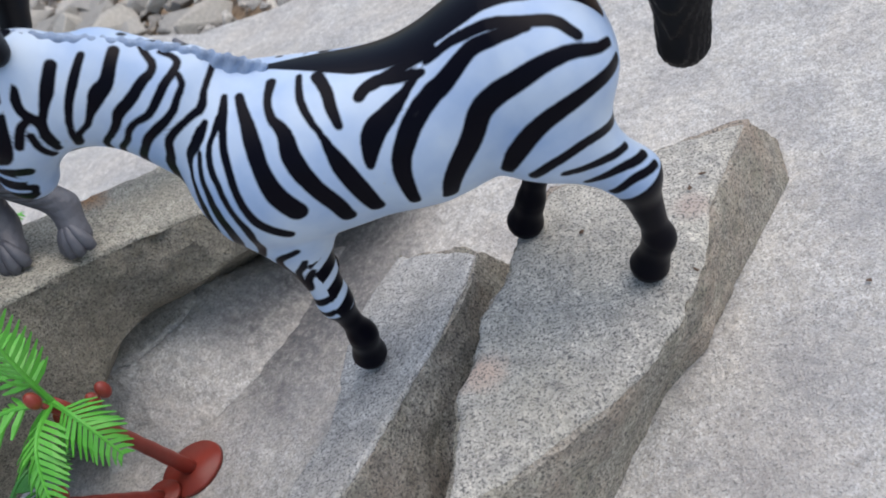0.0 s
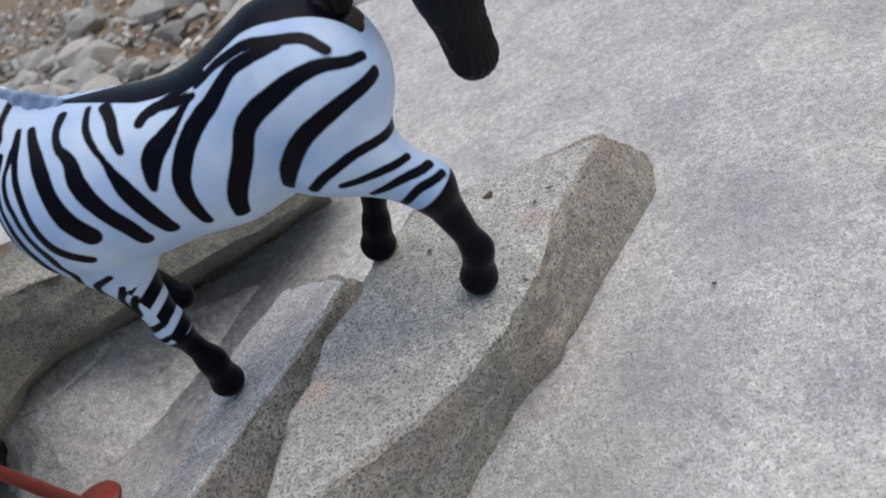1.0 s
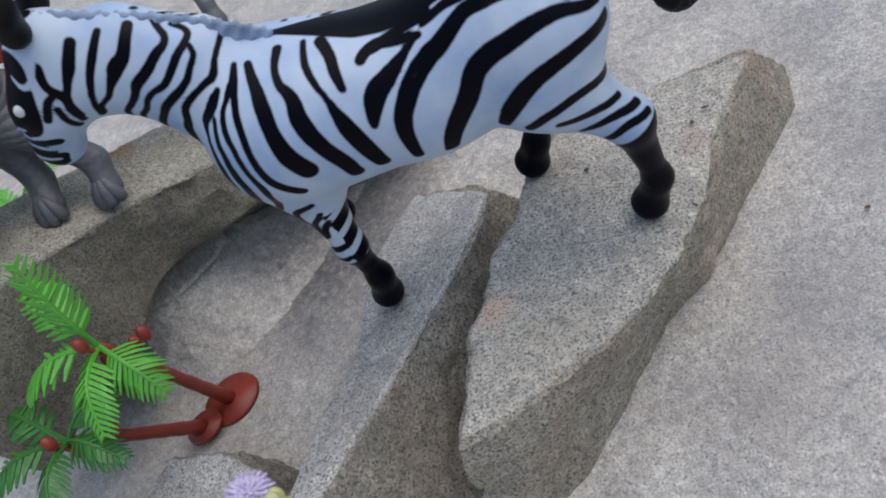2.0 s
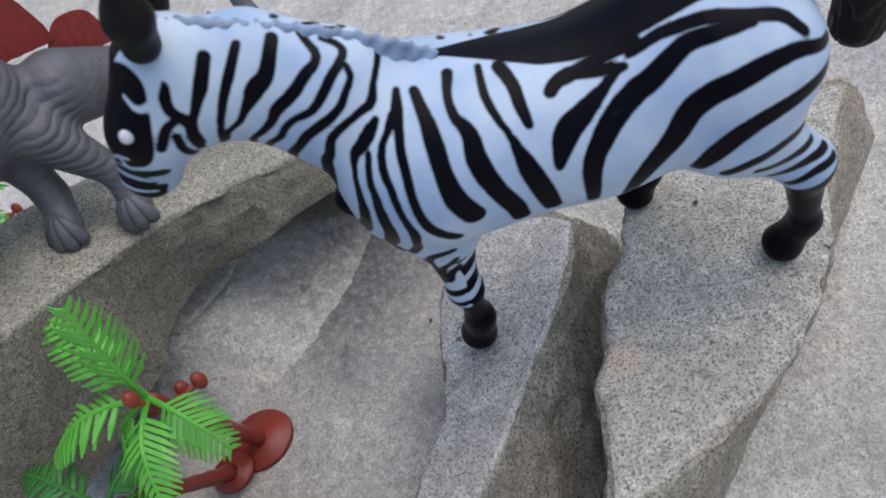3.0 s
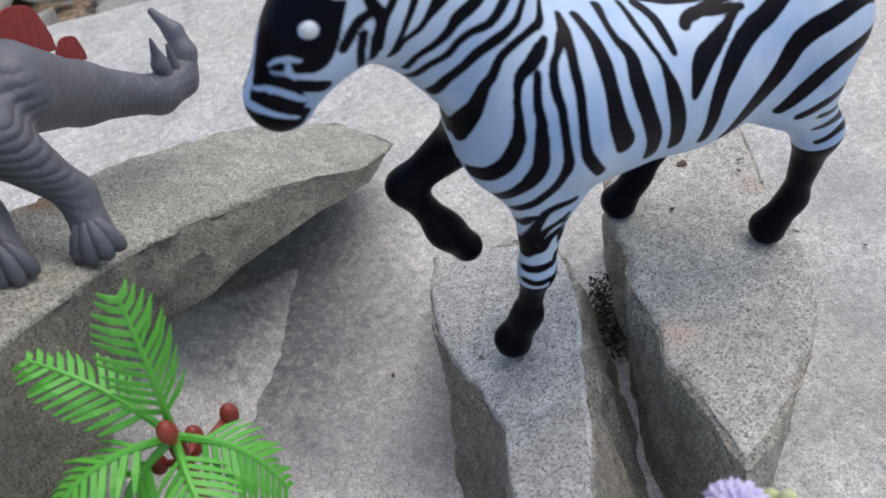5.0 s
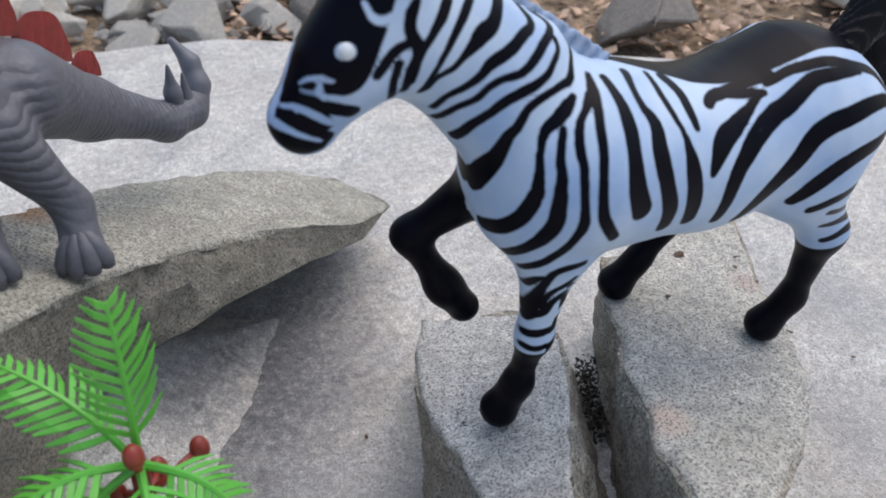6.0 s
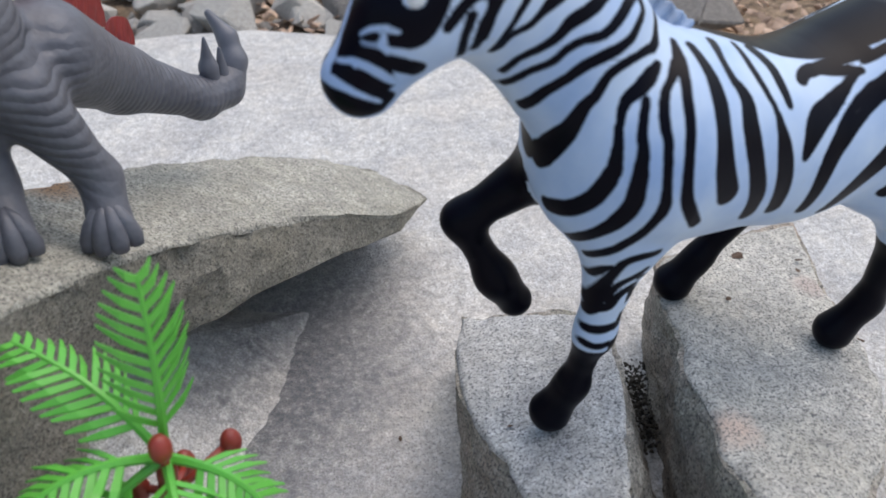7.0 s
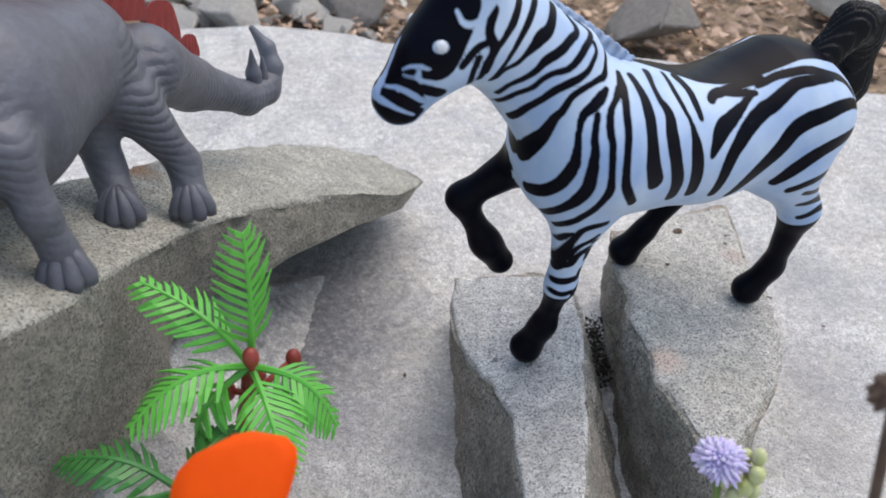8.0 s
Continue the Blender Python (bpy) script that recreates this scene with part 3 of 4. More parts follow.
stripe([(67.5, 54.6, 0.84), (60.1, 55.6, 0.99), (53.6, 52.7, 0.84)])
legband([(-50.9, 64.7, 0.61), (-49.8, 68.3, 0.75), (-48.5, 70, 0.3)])
legband([(-38.5, 74.6, 0.74), (-43.6, 73.8, 0.88), (-46.5, 71.7, 0.88), (-47.8, 66.4, 0.9), (-48.4, 60.8, 1.23), (-49.4, 55.1, 1.73)])
legband([(-39.5, 68.5, 0.6), (-41.8, 66.1, 0.91), (-44.5, 64, 0.76), (-46.3, 60.7, 0.77), (-47.1, 57.4, 0.93)])
legband([(-40.7, 62.1, 0.62), (-42.4, 60.6, 0.93), (-44.5, 58.2, 0.93), (-46.1, 54.9, 1.09), (-48.7, 53.6, 1.26), (-49.9, 51.5, 0.96)])
legband([(-50.2, 46.1, 0.81), (-48.3, 46.3, 0.96), (-44.8, 46.9, 0.96), (-41.8, 47.2, 0.81)])
legband([(-50.6, 41.5, 0.81), (-49, 41, 0.81), (-47, 40.9, 0.81), (-44.5, 41.5, 0.65)])
stripe([(-81.1, 150, 1.12), (-82.7, 144.3, 0.96), (-80.9, 139.1, 1.13), (-83, 134.3, 0.82), (-83.7, 129.6, 0.66)])
stripe([(-82.9, 141.5, 0.48), (-86.7, 140, 0.8), (-90.7, 135.8, 0.8)])
stripe([(-85.6, 137.2, 0.64), (-86.9, 132.7, 0.65), (-86.6, 128.3, 0.66)])
stripe([(-97.3, 150.6, 5.77), (-101.2, 145.3, 5.43), (-104.6, 139.8, 4.79), (-107.2, 134, 3.54), (-109.3, 129.5, 1.95)])
stripe([(-90.6, 151.8, 5.69), (-93.7, 145, 5.05), (-97.3, 137.9, 4.43), (-100.2, 133, 1.91)])
stripe([(-96.3, 127.5, 1.46), (-100.6, 129.2, 1.29), (-105.6, 130.6, 0.8)])
stripe([(-101.7, 125.1, 1.14), (-107.1, 125.7, 1.3), (-110.8, 127.6, 0.98)])
stripe([(-103.4, 118.6, 1.16), (-108.3, 118.5, 1.99), (-111.9, 121.2, 1.65), (-113.1, 122.5, 1)])
bare([(-91.3, 150.2, 0.63), (-89.8, 147.1, 0.95), (-86, 147.3, 0.95), (-81, 151.7, 0.8)])
bare([(-97.3, 141.6, 1.74), (-96.4, 141.7, 1.74)])
stripe([(-106.3, 132.6, 1.89), (-104.8, 129.2, 2.83), (-104.4, 125.2, 3.1)])
stripe([(-110.4, 126.4, 1.93), (-108.9, 121.9, 2.66), (-105.1, 119.8, 2.43), (-101.9, 121, 1.46)])
bare([(-106.4, 134.6, 0.35), (-104.5, 136, 0.58), (-102.2, 136.3, 0.69), (-100.2, 135.8, 0.46)])
bare([(-106.6, 133, 0.35), (-103.8, 132.9, 0.58), (-100.9, 132, 0.81), (-97.8, 131.4, 0.93), (-94.9, 132.4, 0.93), (-92.5, 133.6, 0.93)])
bare([(-110.4, 128.8, 0.48), (-107.7, 129.2, 0.83), (-104.2, 127.6, 1.07), (-101.8, 125.7, 0.95), (-100.2, 124.6, 0.6)])
bare([(-112.1, 125.7, 0.61), (-111.3, 124.7, 1.09), (-109.4, 123.7, 0.84), (-106.2, 122.1, 0.6), (-103.2, 120.5, 0.49)])
stripe([(-97.3, 150.6, 5.8), (-92, 158, 6), (-84, 163, 5.5), (-77, 164, 3)])


def band_distance(V, bands):
    d = np.full(len(V), 0.004)
    for pts, w in bands:
        for i in range(len(pts) - 1):
            a, s = pts[i], pts[i + 1] - pts[i]
            h = np.clip(((V - a) @ s) / (s @ s), 0, 1)
            d = np.minimum(d, np.linalg.norm(V - a - h[:, None] * s, axis=1) - (w[i] + (w[i + 1] - w[i]) * h))
    return d


def stripe_value(V):
    """Below zero: black paint. The far flank mirrors the near one; a dark band runs along the spine."""
    Q = V.copy()
    mid = np.interp(V[:, 0], [-0.105, -0.08, -0.05, 0.04], [-0.004, -0.003, 0.002, 0.002])
    Q[:, 1] = mid - np.abs(V[:, 1] - mid)
    d = band_distance(Q, DARK)
    spine = np.abs(V[:, 1] - mid) - np.interp(V[:, 0], [-0.03, -0.022, 0.0, 0.015, 0.05, 0.07], [0.0008, 0.002, 0.009, 0.011, 0.012, 0.008])
    d = np.where((V[:, 0] > -0.03) & (V[:, 2] > 0.1), np.minimum(d, spine), d)
    round_leg = np.array([1.0, 0.35, 1.0])
    rings = band_distance(V * round_leg, [(p * round_leg, w) for p, w in LEGBANDS])
    bars = np.abs(((V[:, 2] - 0.45 * V[:, 0] - 0.0165) / 0.0085) % 1 - 0.5) * 0.0085 - 0.0016
    behind = V[:, 0] - np.interp(V[:, 2], [0.038, 0.0732], [-0.0445, -0.0395])
    rings = np.minimum(rings, np.where((behind > 0) & (V[:, 2] < 0.066), -np.minimum(behind, bars), 0.004))
    fore = (V[:, 0] < -0.026) & (V[:, 2] < 0.081 - 0.25 * np.maximum(0, V[:, 0] + 0.045)) & (V[:, 2] > 0.03)
    d = np.where(fore, np.minimum(d, rings), d)
    return np.maximum(d, -band_distance(Q, BARE))


def build_zebra():
    z = thing("toy_zebra", ZEBRA_AT, "glossy black and white striped plastic zebra with one raised foreleg", "toy zebra")
    V, F, N = net(zebra_field, (-0.125, -0.034, -0.004), (0.082, 0.050, 0.172), 0.00085)
    value = stripe_value(V)
    which = np.full(len(V), -1)
    body = cone_field(V, Z_BODY, 0.006)
    for i, leg in enumerate(Z_LEGS):
        d = cone_field(V, leg, 0.006)
        which[(d < body) & (V[:, 2] < 0.080)] = i
        body = np.minimum(body, d)
    face = which[F].max(1)
    piece("body", V, F[face == -1], N, M_ZEBRA, z, {"stripe": np.where((V[:, 1] > 0.008) & (V[:, 0] < -0.05) & (V[:, 2] < 0.090), np.minimum(value, -0.001), value)})
    for i, top in enumerate((0.038, 0.2, 0.048, 0.050)):
        lean = 0.35 * (V[:, 0] - 0.056) if i == 2 else 0
        piece("leg", V, F[face == i], N, M_ZEBRA, z, {"stripe": np.minimum(value, (V[:, 2] - top - lean) * 0.8)}, "raised black foreleg" if i == 1 else "striped leg with a black lower half")
    T = chain([(0.060, 0.002, 0.108, 0.006), (0.074, 0.003, 0.121, 0.0065), (0.085, 0.008, 0.116, 0.0075), (0.090, 0.013, 0.092, 0.0080), (0.087, 0.018, 0.070, 0.0078)])

    def tail_field(P):
        groove = 0.0004 * np.sin(P[..., 1] * 2600 + P[..., 0] * 1800)
        return cone_field(P, T, 0.006) + groove
    V, F, N = net(tail_field, (0.045, -0.012, 0.052), (0.108, 0.036, 0.14), 0.001)
    piece("tail", V, F, N, M_BLACK, z, None, "black arched tail with moulded hair")
    crest = [(-0.081, -0.002, 0.1580), (-0.072, 0.0, 0.1520), (-0.063, 0.001, 0.1466), (-0.053, 0.002, 0.1404), (-0.043, 0.002, 0.1338), (-0.034, 0.0015, 0.1274), (-0.026, 0.001, 0.1215)]
    tufts = []
    for i in range(30):
        u = i / 29 * (len(crest) - 1)
        k = min(int(u), len(crest) - 2)
        p = np.array(crest[k]) + (u - k) * (np.array(crest[k + 1]) - np.array(crest[k]))
        r = 0.0025 - 0.0010 * (i / 29) ** 2
        side = 0.0006 * (-1) ** i
        tufts.append((p + (-0.0030, side - 0.001, -0.003), p + (0.0028, side, 0.0008), r, r * 0.6, 1.0))
    V, F, N = net(lambda P: cone_field(P, tufts, 0.0012), (-0.085, -0.012, 0.115), (-0.018, 0.012, 0.175), 0.0008)
    piece("mane", V, F, N, M_MANE, z, None, "pale blue-grey moulded mane")
    for g in (-1, 1):
        ear = chain([(-0.080, -0.003 + g * 0.008, 0.160, 0.0045), (-0.077, -0.003 + g * 0.011, 0.168, 0.005), (-0.074, -0.003 + g * 0.012, 0.180, 0.0015)])
        V, F, N = net(lambda P: cone_field(P, ear, 0.003), (-0.092, -0.028, 0.150), (-0.062, 0.024, 0.186), 0.001)
        piece("ear", V, F, N, M_BLACK, z, None, "black ear")
        bm = bmesh.new()
        bmesh.ops.create_uvsphere(bm, u_segments=16, v_segments=12, radius=0.0019)
        eye = part("eye", bm, M_EYE, z, "white painted eye")
        eye.location = (-0.0966, -0.0035 + g * 0.0108, 0.1415)
    return z


build_zebra()

# ---------------------------------------------------------------- dinosaur
DINO_AT = (-0.250, 0.270, 0.105)
D_BODY = (chain([(-0.009, 0.0115, 0.060, 0.021), (-0.036, -0.022, 0.062, 0.030), (-0.068, -0.058, 0.067, 0.025), (-0.100, -0.095, 0.075, 0.013), (-0.125, -0.120, 0.068, 0.009)])
          + chain([(0.014, 0.0267, 0.0465, 0.0150), (0.030, 0.056, 0.0242, 0.0105), (0.0555, 0.0735, 0.0055, 0.0068), (0.0652, 0.0805, 0.0052, 0.0062), (0.0690, 0.0840, 0.0090, 0.0050)]))
D_SPIKES = [chain([(0.0675, 0.0825, 0.0060, 0.0056), (0.0706, 0.0856, 0.0130, 0.0048), (0.0698, 0.0895, 0.0210, 0.0037), (0.0648, 0.0934, 0.0295, 0.0015)]),
            chain([(0.0605, 0.0770, 0.0070, 0.0040), (0.0602, 0.0755, 0.0160, 0.0032), (0.0602, 0.0745, 0.0272, 0.0006)]),
            chain([(0.0650, 0.0785, 0.0080, 0.0032), (0.0652, 0.0782, 0.0215, 0.0007)])]
D_LEGS = [chain([(0.0063, 0.0081, 0.043, 0.0105), (0.0205, 0.0080, 0.015, 0.0052), (0.0205, 0.001, 0.004, 0.0066)]),
          chain([(-0.0092, 0.0105, 0.043, 0.0110), (-0.0055, 0.0035, 0.020, 0.0054), (-0.004, -0.006, 0.0115, 0.0066)]),
          chain([(-0.026, -0.052, 0.060, 0.0075), (-0.0235, -0.055, 0.042, 0.0048), (-0.0205, -0.0543, 0.0235, 0.0060)]),
          chain([(-0.058, -0.036, 0.072, 0.011), (-0.060, -0.030, 0.040, 0.0068), (-0.058, -0.026, 0.030, 0.0075)])]
M_HIDE = plastic("grey_rubber_hide", (0.115, 0.120, 0.145), 0.48, 0.12, 160, 0.0, (0.080, 0.082, 0.100))
hn, hl = M_HIDE.node_tree.nodes, M_HIDE.node_tree.links
hco = hn.new("ShaderNodeTexCoord")
wobble = node(hn, "ShaderNodeTexNoise", Scale=90.0, Detail=3.0, Roughness=0.6)
pore = node(hn, "ShaderNodeTexVoronoi", Scale=520.0)
hl.new(hco.outputs["Object"], wobble.inputs["Vector"])
hl.new(hco.outputs["Object"], pore.inputs["Vector"])


def hide_folds(along, mask, period, depth):
    """Skin folds across a limb: a wavering sine of the place along it, where the mask lets them show."""
    def calc(kind, a, b):
        n = hn.new("ShaderNodeMath")
        n.operation = kind
        for sock, v in zip(n.inputs, (a, b)):
            if hasattr(v, "links"):
                hl.new(v, sock)
            else:
                sock.default_value = v
        return n.outputs[0]
    place, much = hn.new("ShaderNodeAttribute"), hn.new("ShaderNodeAttribute")
    place.attribute_name, much.attribute_name = along, mask
    turn = calc("ADD", calc("MULTIPLY", place.outputs["Fac"], 2 * math.pi / period), calc("MULTIPLY", wobble.outputs["Fac"], 5.0))
    wave = calc("ADD", calc("MULTIPLY", calc("SINE", turn, 0.0), 0.5), 0.5)
    return calc("MULTIPLY", calc("MULTIPLY", calc("POWER", wave, 0.6), much.outputs["Fac"]), depth)


folds = hn.new("ShaderNodeMath")
hl.new(hide_folds("tail_along", "tail_folds", 0.0026, 0.6), folds.inputs[0])
hl.new(hide_folds("limb_along", "limb_folds", 0.0030, 1.0), folds.inputs[1])
b1 = node(hn, "ShaderNodeBump", Strength=0.6, Distance=0.0009)
b2 = node(hn, "ShaderNodeBump", Strength=0.35, Distance=0.0004)
hl.new(folds.outputs[0], b1.inputs["Height"])
hl.new(pore.outputs["Distance"], b2.inputs["Height"])
hl.new(b1.outputs[0], b2.inputs["Normal"])
hl.new(b2.outputs[0], hn["Principled BSDF"].inputs["Normal"])
M_SPIKE = plastic("smooth_grey_rubber", (0.125, 0.130, 0.156), 0.45, 0.1, 160, 0.15, (0.10, 0.103, 0.125))
M_PLATE = plastic("dark_red_rubber", (0.26, 0.025, 0.022), 0.42, 0.12, 200, 0.2)


def dino_field(P):
    return cone_field(P, D_BODY + [p for leg in D_LEGS for p in leg], 0.0055)


def build_dinosaur():
    d = thing("toy_dinosaur", DINO_AT, "grey wrinkled rubber dinosaur with red back plates and a spiked tail", "toy dinosaur")
    V, F, N = net(dino_field, (-0.145, -0.145, -0.012), (0.088, 0.112, 0.118), 0.0013)

    def near(c, r):
        return np.clip(1.6 - 1.6 * np.linalg.norm((V - c) / r, axis=1), 0, 1)
    tail_way = V @ np.array([0.62, 0.70, -0.35])
    hide = {"tail_along": tail_way, "tail_folds": np.clip((tail_way - 0.018) / 0.02, 0, 1) * np.clip((0.096 - tail_way) / 0.02, 0, 1),
            "limb_along": V @ np.array([0.35, -0.25, 0.90]),
            "limb_folds": np.maximum(np.maximum(near((0.012, 0.010, 0.040), (0.017, 0.022, 0.040)), near((-0.030, -0.050, 0.062), (0.014, 0.02, 0.022))), 0.22 * (V[:, 2] < 0.05))}
    which = np.full(len(V), -1)
    body = cone_field(V, D_BODY, 0.006)
    for i, leg in enumerate(D_LEGS):
        f = cone_field(V, leg, 0.006)
        which[(f < body) & (V[:, 2] < (0.034, 0.036, 0.058, 0.058)[i])] = i
        body = np.minimum(body, f)
    face = which[F].max(1)
    piece("body", V, F[face == -1], N, M_HIDE, d, hide)
    for i, leg in enumerate(D_LEGS):
        lo = leg[-1][1]
        ob = piece("leg", V, F[face == i], N, M_HIDE, d, hide)
        for k in range(4):
            a = radians(-150 + 36 * k)
            bm = bmesh.new()
            out = Vector((math.cos(a), math.sin(a), 0))
            tube(bm, [Vector(lo) + out * r + Vector((0, 0, h)) for r, h in ((0.0010, 0.0070), (0.0034, 0.0045), (0.0056, 0.0010), (0.0072, -0.0030), (0.0076, -0.0054), (0.0070, -0.0062))],
                 [0.0008, 0.0020, 0.0027, 0.0030, 0.0024, 0.0008], 10)
            part("toe", bm, M_HIDE, ob)
    for spike in D_SPIKES:
        lo, hi = np.min([p[0] for p in spike] + [spike[-1][1]], 0) - 0.007, np.max([p[0] for p in spike] + [spike[-1][1]], 0) + 0.007
        W, G, M = net(lambda P: cone_field(P, spike, 0.002), lo, hi, 0.0007)
        piece("tail_spike", W, G, M, M_SPIKE, d, None, "smooth curved grey tail spike")
    spine = [(0.0325, 0.0585, 0.0355, 0.0090), (0.0215, 0.0440, 0.0480, 0.0160), (0.0065, 0.0260, 0.0655, 0.0220), (-0.010, 0.006, 0.0820, 0.0260), (-0.031, -0.018, 0.0935, 0.0290), (-0.056, -0.046, 0.0940, 0.0290)]
    for x, y, z, h in spine:
        along = Vector((0.66, 0.75, -0.35)).normalized()
        up = Vector((0.23, 0.26, 0.93)).normalized()
        side = along.cross(up).normalized()
        bm = bmesh.new()
        n, rows = 27, 7
        grid = {}
        for g in (-1, 1):
            for i in range(n):
                for j in range(rows):
                    u, v = -1 + 2 * i / (n - 1), j / (rows - 1)
                    top = h * max(0.0, 1 - abs(u) ** 3) ** 0.5
                    w = 0.74 * h * u * (1 + 0.20 * math.sin(math.pi * v))
                    thick = (0.0013 + 0.0007 * (i % 4 in (0, 1))) * (1 - 0.8 * abs(u)) * (1 - 0.8 * v) + 0.00015
                    p = Vector((x, y, z)) - up * 0.003 + along * w + up * (top * v + 0.002) + side * g * thick
                    grid[g, i, j] = bm.verts.new(p)
            for i in range(n - 1):
                for j in range(rows - 1):
                    q = [grid[g, i, j], grid[g, i + 1, j], grid[g, i + 1, j + 1], grid[g, i, j + 1]]
                    bm.faces.new(q if g > 0 else q[::-1])
        rim = [(0, j) for j in range(rows)] + [(i, rows - 1) for i in range(1, n)] + [(n - 1, j) for j in range(rows - 2, -1, -1)]
        for (i, j), (k, l) in zip(rim, rim[1:]):
            bm.faces.new((grid[1, i, j], grid[-1, i, j], grid[-1, k, l], grid[1, k, l]))
        part("back_plate", bm, M_PLATE, d, "ribbed dark red back plate", smooth=False)
    return d


build_dinosaur()

# ---------------------------------------------------------------- toy palms


def frond(parent, base, tip, lift, width, mat, n=12):
    """A moulded palm leaf: a bowed rib with blades on both sides."""
    base, tip = Vector(base), Vector(tip)
    along = tip - base
    side = along.cross(Vector((0, 0, 1)))
    if side.length < 0.3 * along.length:
        side = along.cross(Vector((0.3, -1, 0)))
    side.normalize()
    up = side.cross(along).normalized()
    spine = [base + along * s + up * lift * math.sin(math.pi * s) * along.length for s in [i / 20 for i in range(21)]]
    bm = bmesh.new()
    tube(bm, spine, [0.0013 - 0.0008 * i / 20 for i in range(21)], 6)
    for k in range(n):
        s = 0.22 + 0.76 * k / (n - 1)
        i = min(int(s * 20), 19)
        p = spine[i].lerp(spine[i + 1], s * 20 - i)
        d = (spine[i + 1] - spine[i]).normalized()
        wide = width * math.sin(math.pi * (0.16 + 0.76 * s)) ** 0.8
        for g in (-1, 1):
            out = (side * g * 0.80 + d * 0.62 - up * 0.42 + up * 0.2 * random.uniform(-1, 1)).normalized()
            e = p + out * wide
            h = d * 0.00105
            t = up * 0.00035
            m = p.lerp(e, 0.62) + up * 0.0008 - d * 0.0004
            a = [bm.verts.new(q) for q in (p - h * 0.8 + t, p + h * 0.8 + t, m + h + t, e + h * 0.35 + t * 0.5, e - h * 0.35 + t * 0.5, m - h + t)]
            b = [bm.verts.new(q) for q in (p - h * 0.8 - t, p + h * 0.8 - t, m + h - t, e + h * 0.35 - t * 0.5, e - h * 0.35 - t * 0.5, m - h - t)]
            bm.faces.new((a[0], a[1], a[2], a[5])), bm.faces.new((a[5], a[2], a[3], a[4]))
            bm.faces.new((b[5], b[2], b[1], b[0])), bm.faces.new((b[4], b[3], b[2], b[5]))
            for u in range(6):
                bm.faces.new((a[u], b[u], b[(u + 1) % 6], a[(u + 1) % 6]))
    return part("frond", bm, mat, parent, smooth=False)


def palm(at, crown, tips, label, disc=0.019, mat=M_GREEN):
    """Positions are relative to the foot of the trunk."""
    p = thing("toy_palm_tree", at, label, "toy palm")
    bm = bmesh.new()
    bmesh.ops.create_cone(bm, cap_ends=True, segments=40, radius1=disc, radius2=disc * 0.93, depth=0.003)
    bmesh.ops.transform(bm, matrix=Matrix.Translation((0, 0, 0.0016)) @ Matrix.Diagonal((0.85, 0.8, 1, 1)), verts=bm.verts)
    bmesh.ops.bevel(bm, geom=[e for e in bm.edges], offset=0.0006, segments=2, affect="EDGES")
    part("base", bm, M_RED, p, "oval brick-red base")
    c = Vector(crown)
    bm = bmesh.new()
    tube(bm, [Vector((0, 0, 0.002)).lerp(c, i / 14) for i in range(15)], [0.0034 - 0.0012 * i / 14 + 0.0003 * (i % 2) for i in range(15)], 12)
    part("trunk", bm, M_RED, p)
    for dx, dy, dz in ((0.0147, 0.006, -0.007), (0.0, -0.005, 0.008), (0.003, 0.010, -0.014), (-0.008, 0.004, -0.012)):
        bm = bmesh.new()
        bmesh.ops.create_uvsphere(bm, u_segments=14, v_segments=10, radius=0.0027)
        bmesh.ops.transform(bm, matrix=Matrix.Translation(c + Vector((dx, dy, dz))) @ Matrix.Diagonal((1, 1, 1.45, 1)), verts=bm.verts)
        tube(bm, [c + Vector((0, 0, -0.012)), c + Vector((dx, dy, dz)) * 1.0], [0.0011, 0.0011], 6)
        part("coconut", bm, M_RED, p)
    for tip, lift, w in tips:
        frond(p, c, c + Vector(tip), lift, w, mat)
    return p


palm((-0.235, 0.222, 0.0), (0.010, -0.029, 0.091),
     [((0.004, 0.004, 0.048), 0.05, 0.0135), ((-0.027, 0.025, 0.023), 0.12, 0.0135), ((-0.038, -0.010, -0.003), 0.2, 0.0135),
      ((0.002, -0.034, -0.013), 0.2, 0.0135), ((0.022, -0.017, -0.019), 0.25, 0.0135), ((-0.020, -0.005, -0.032), 0.25, 0.0125)],
     "bright green plastic palm on a brick-red oval base")
palm((-0.246, 0.208, 0.003), (-0.006, -0.040, 0.068),
     [((-0.032, 0.018, 0.008), 0.2, 0.012), ((-0.034, -0.016, 0.002), 0.2, 0.012), ((0.004, -0.034, -0.002), 0.2, 0.012), ((0.028, -0.012, -0.006), 0.25, 0.012), ((0.020, 0.018, 0.002), 0.2, 0.011)],
     "small dark green plastic palm beside a taller one", 0.012, M_GREEN_DARK)
palm((-0.385, 0.375, 0.0), (0.006, -0.004, 0.060),
     [((0.030, 0.018, 0.012), 0.2, 0.012), ((-0.030, 0.016, 0.010), 0.2, 0.012), ((0.024, -0.024, 0.0), 0.2, 0.012), ((-0.016, -0.028, 0.0), 0.2, 0.012)],
     "light green plastic palm behind the flat boulder", 0.015)

# ---------------------------------------------------------------- foreground stone and flowers
rock("rubble_stone", [(-0.252, 0.160), (-0.238, 0.176), (-0.206, 0.171), (-0.182, 0.156), (-0.176, 0.130), (-0.205, 0.118), (-0.240, 0.130)], (0.05, 0.1, 0.027),
     [(-0.262, 0.158), (-0.244, 0.184), (-0.202, 0.180), (-0.172, 0.160), (-0.166, 0.126), (-0.200, 0.108), (-0.248, 0.122)],
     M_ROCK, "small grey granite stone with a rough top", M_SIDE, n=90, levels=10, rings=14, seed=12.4)
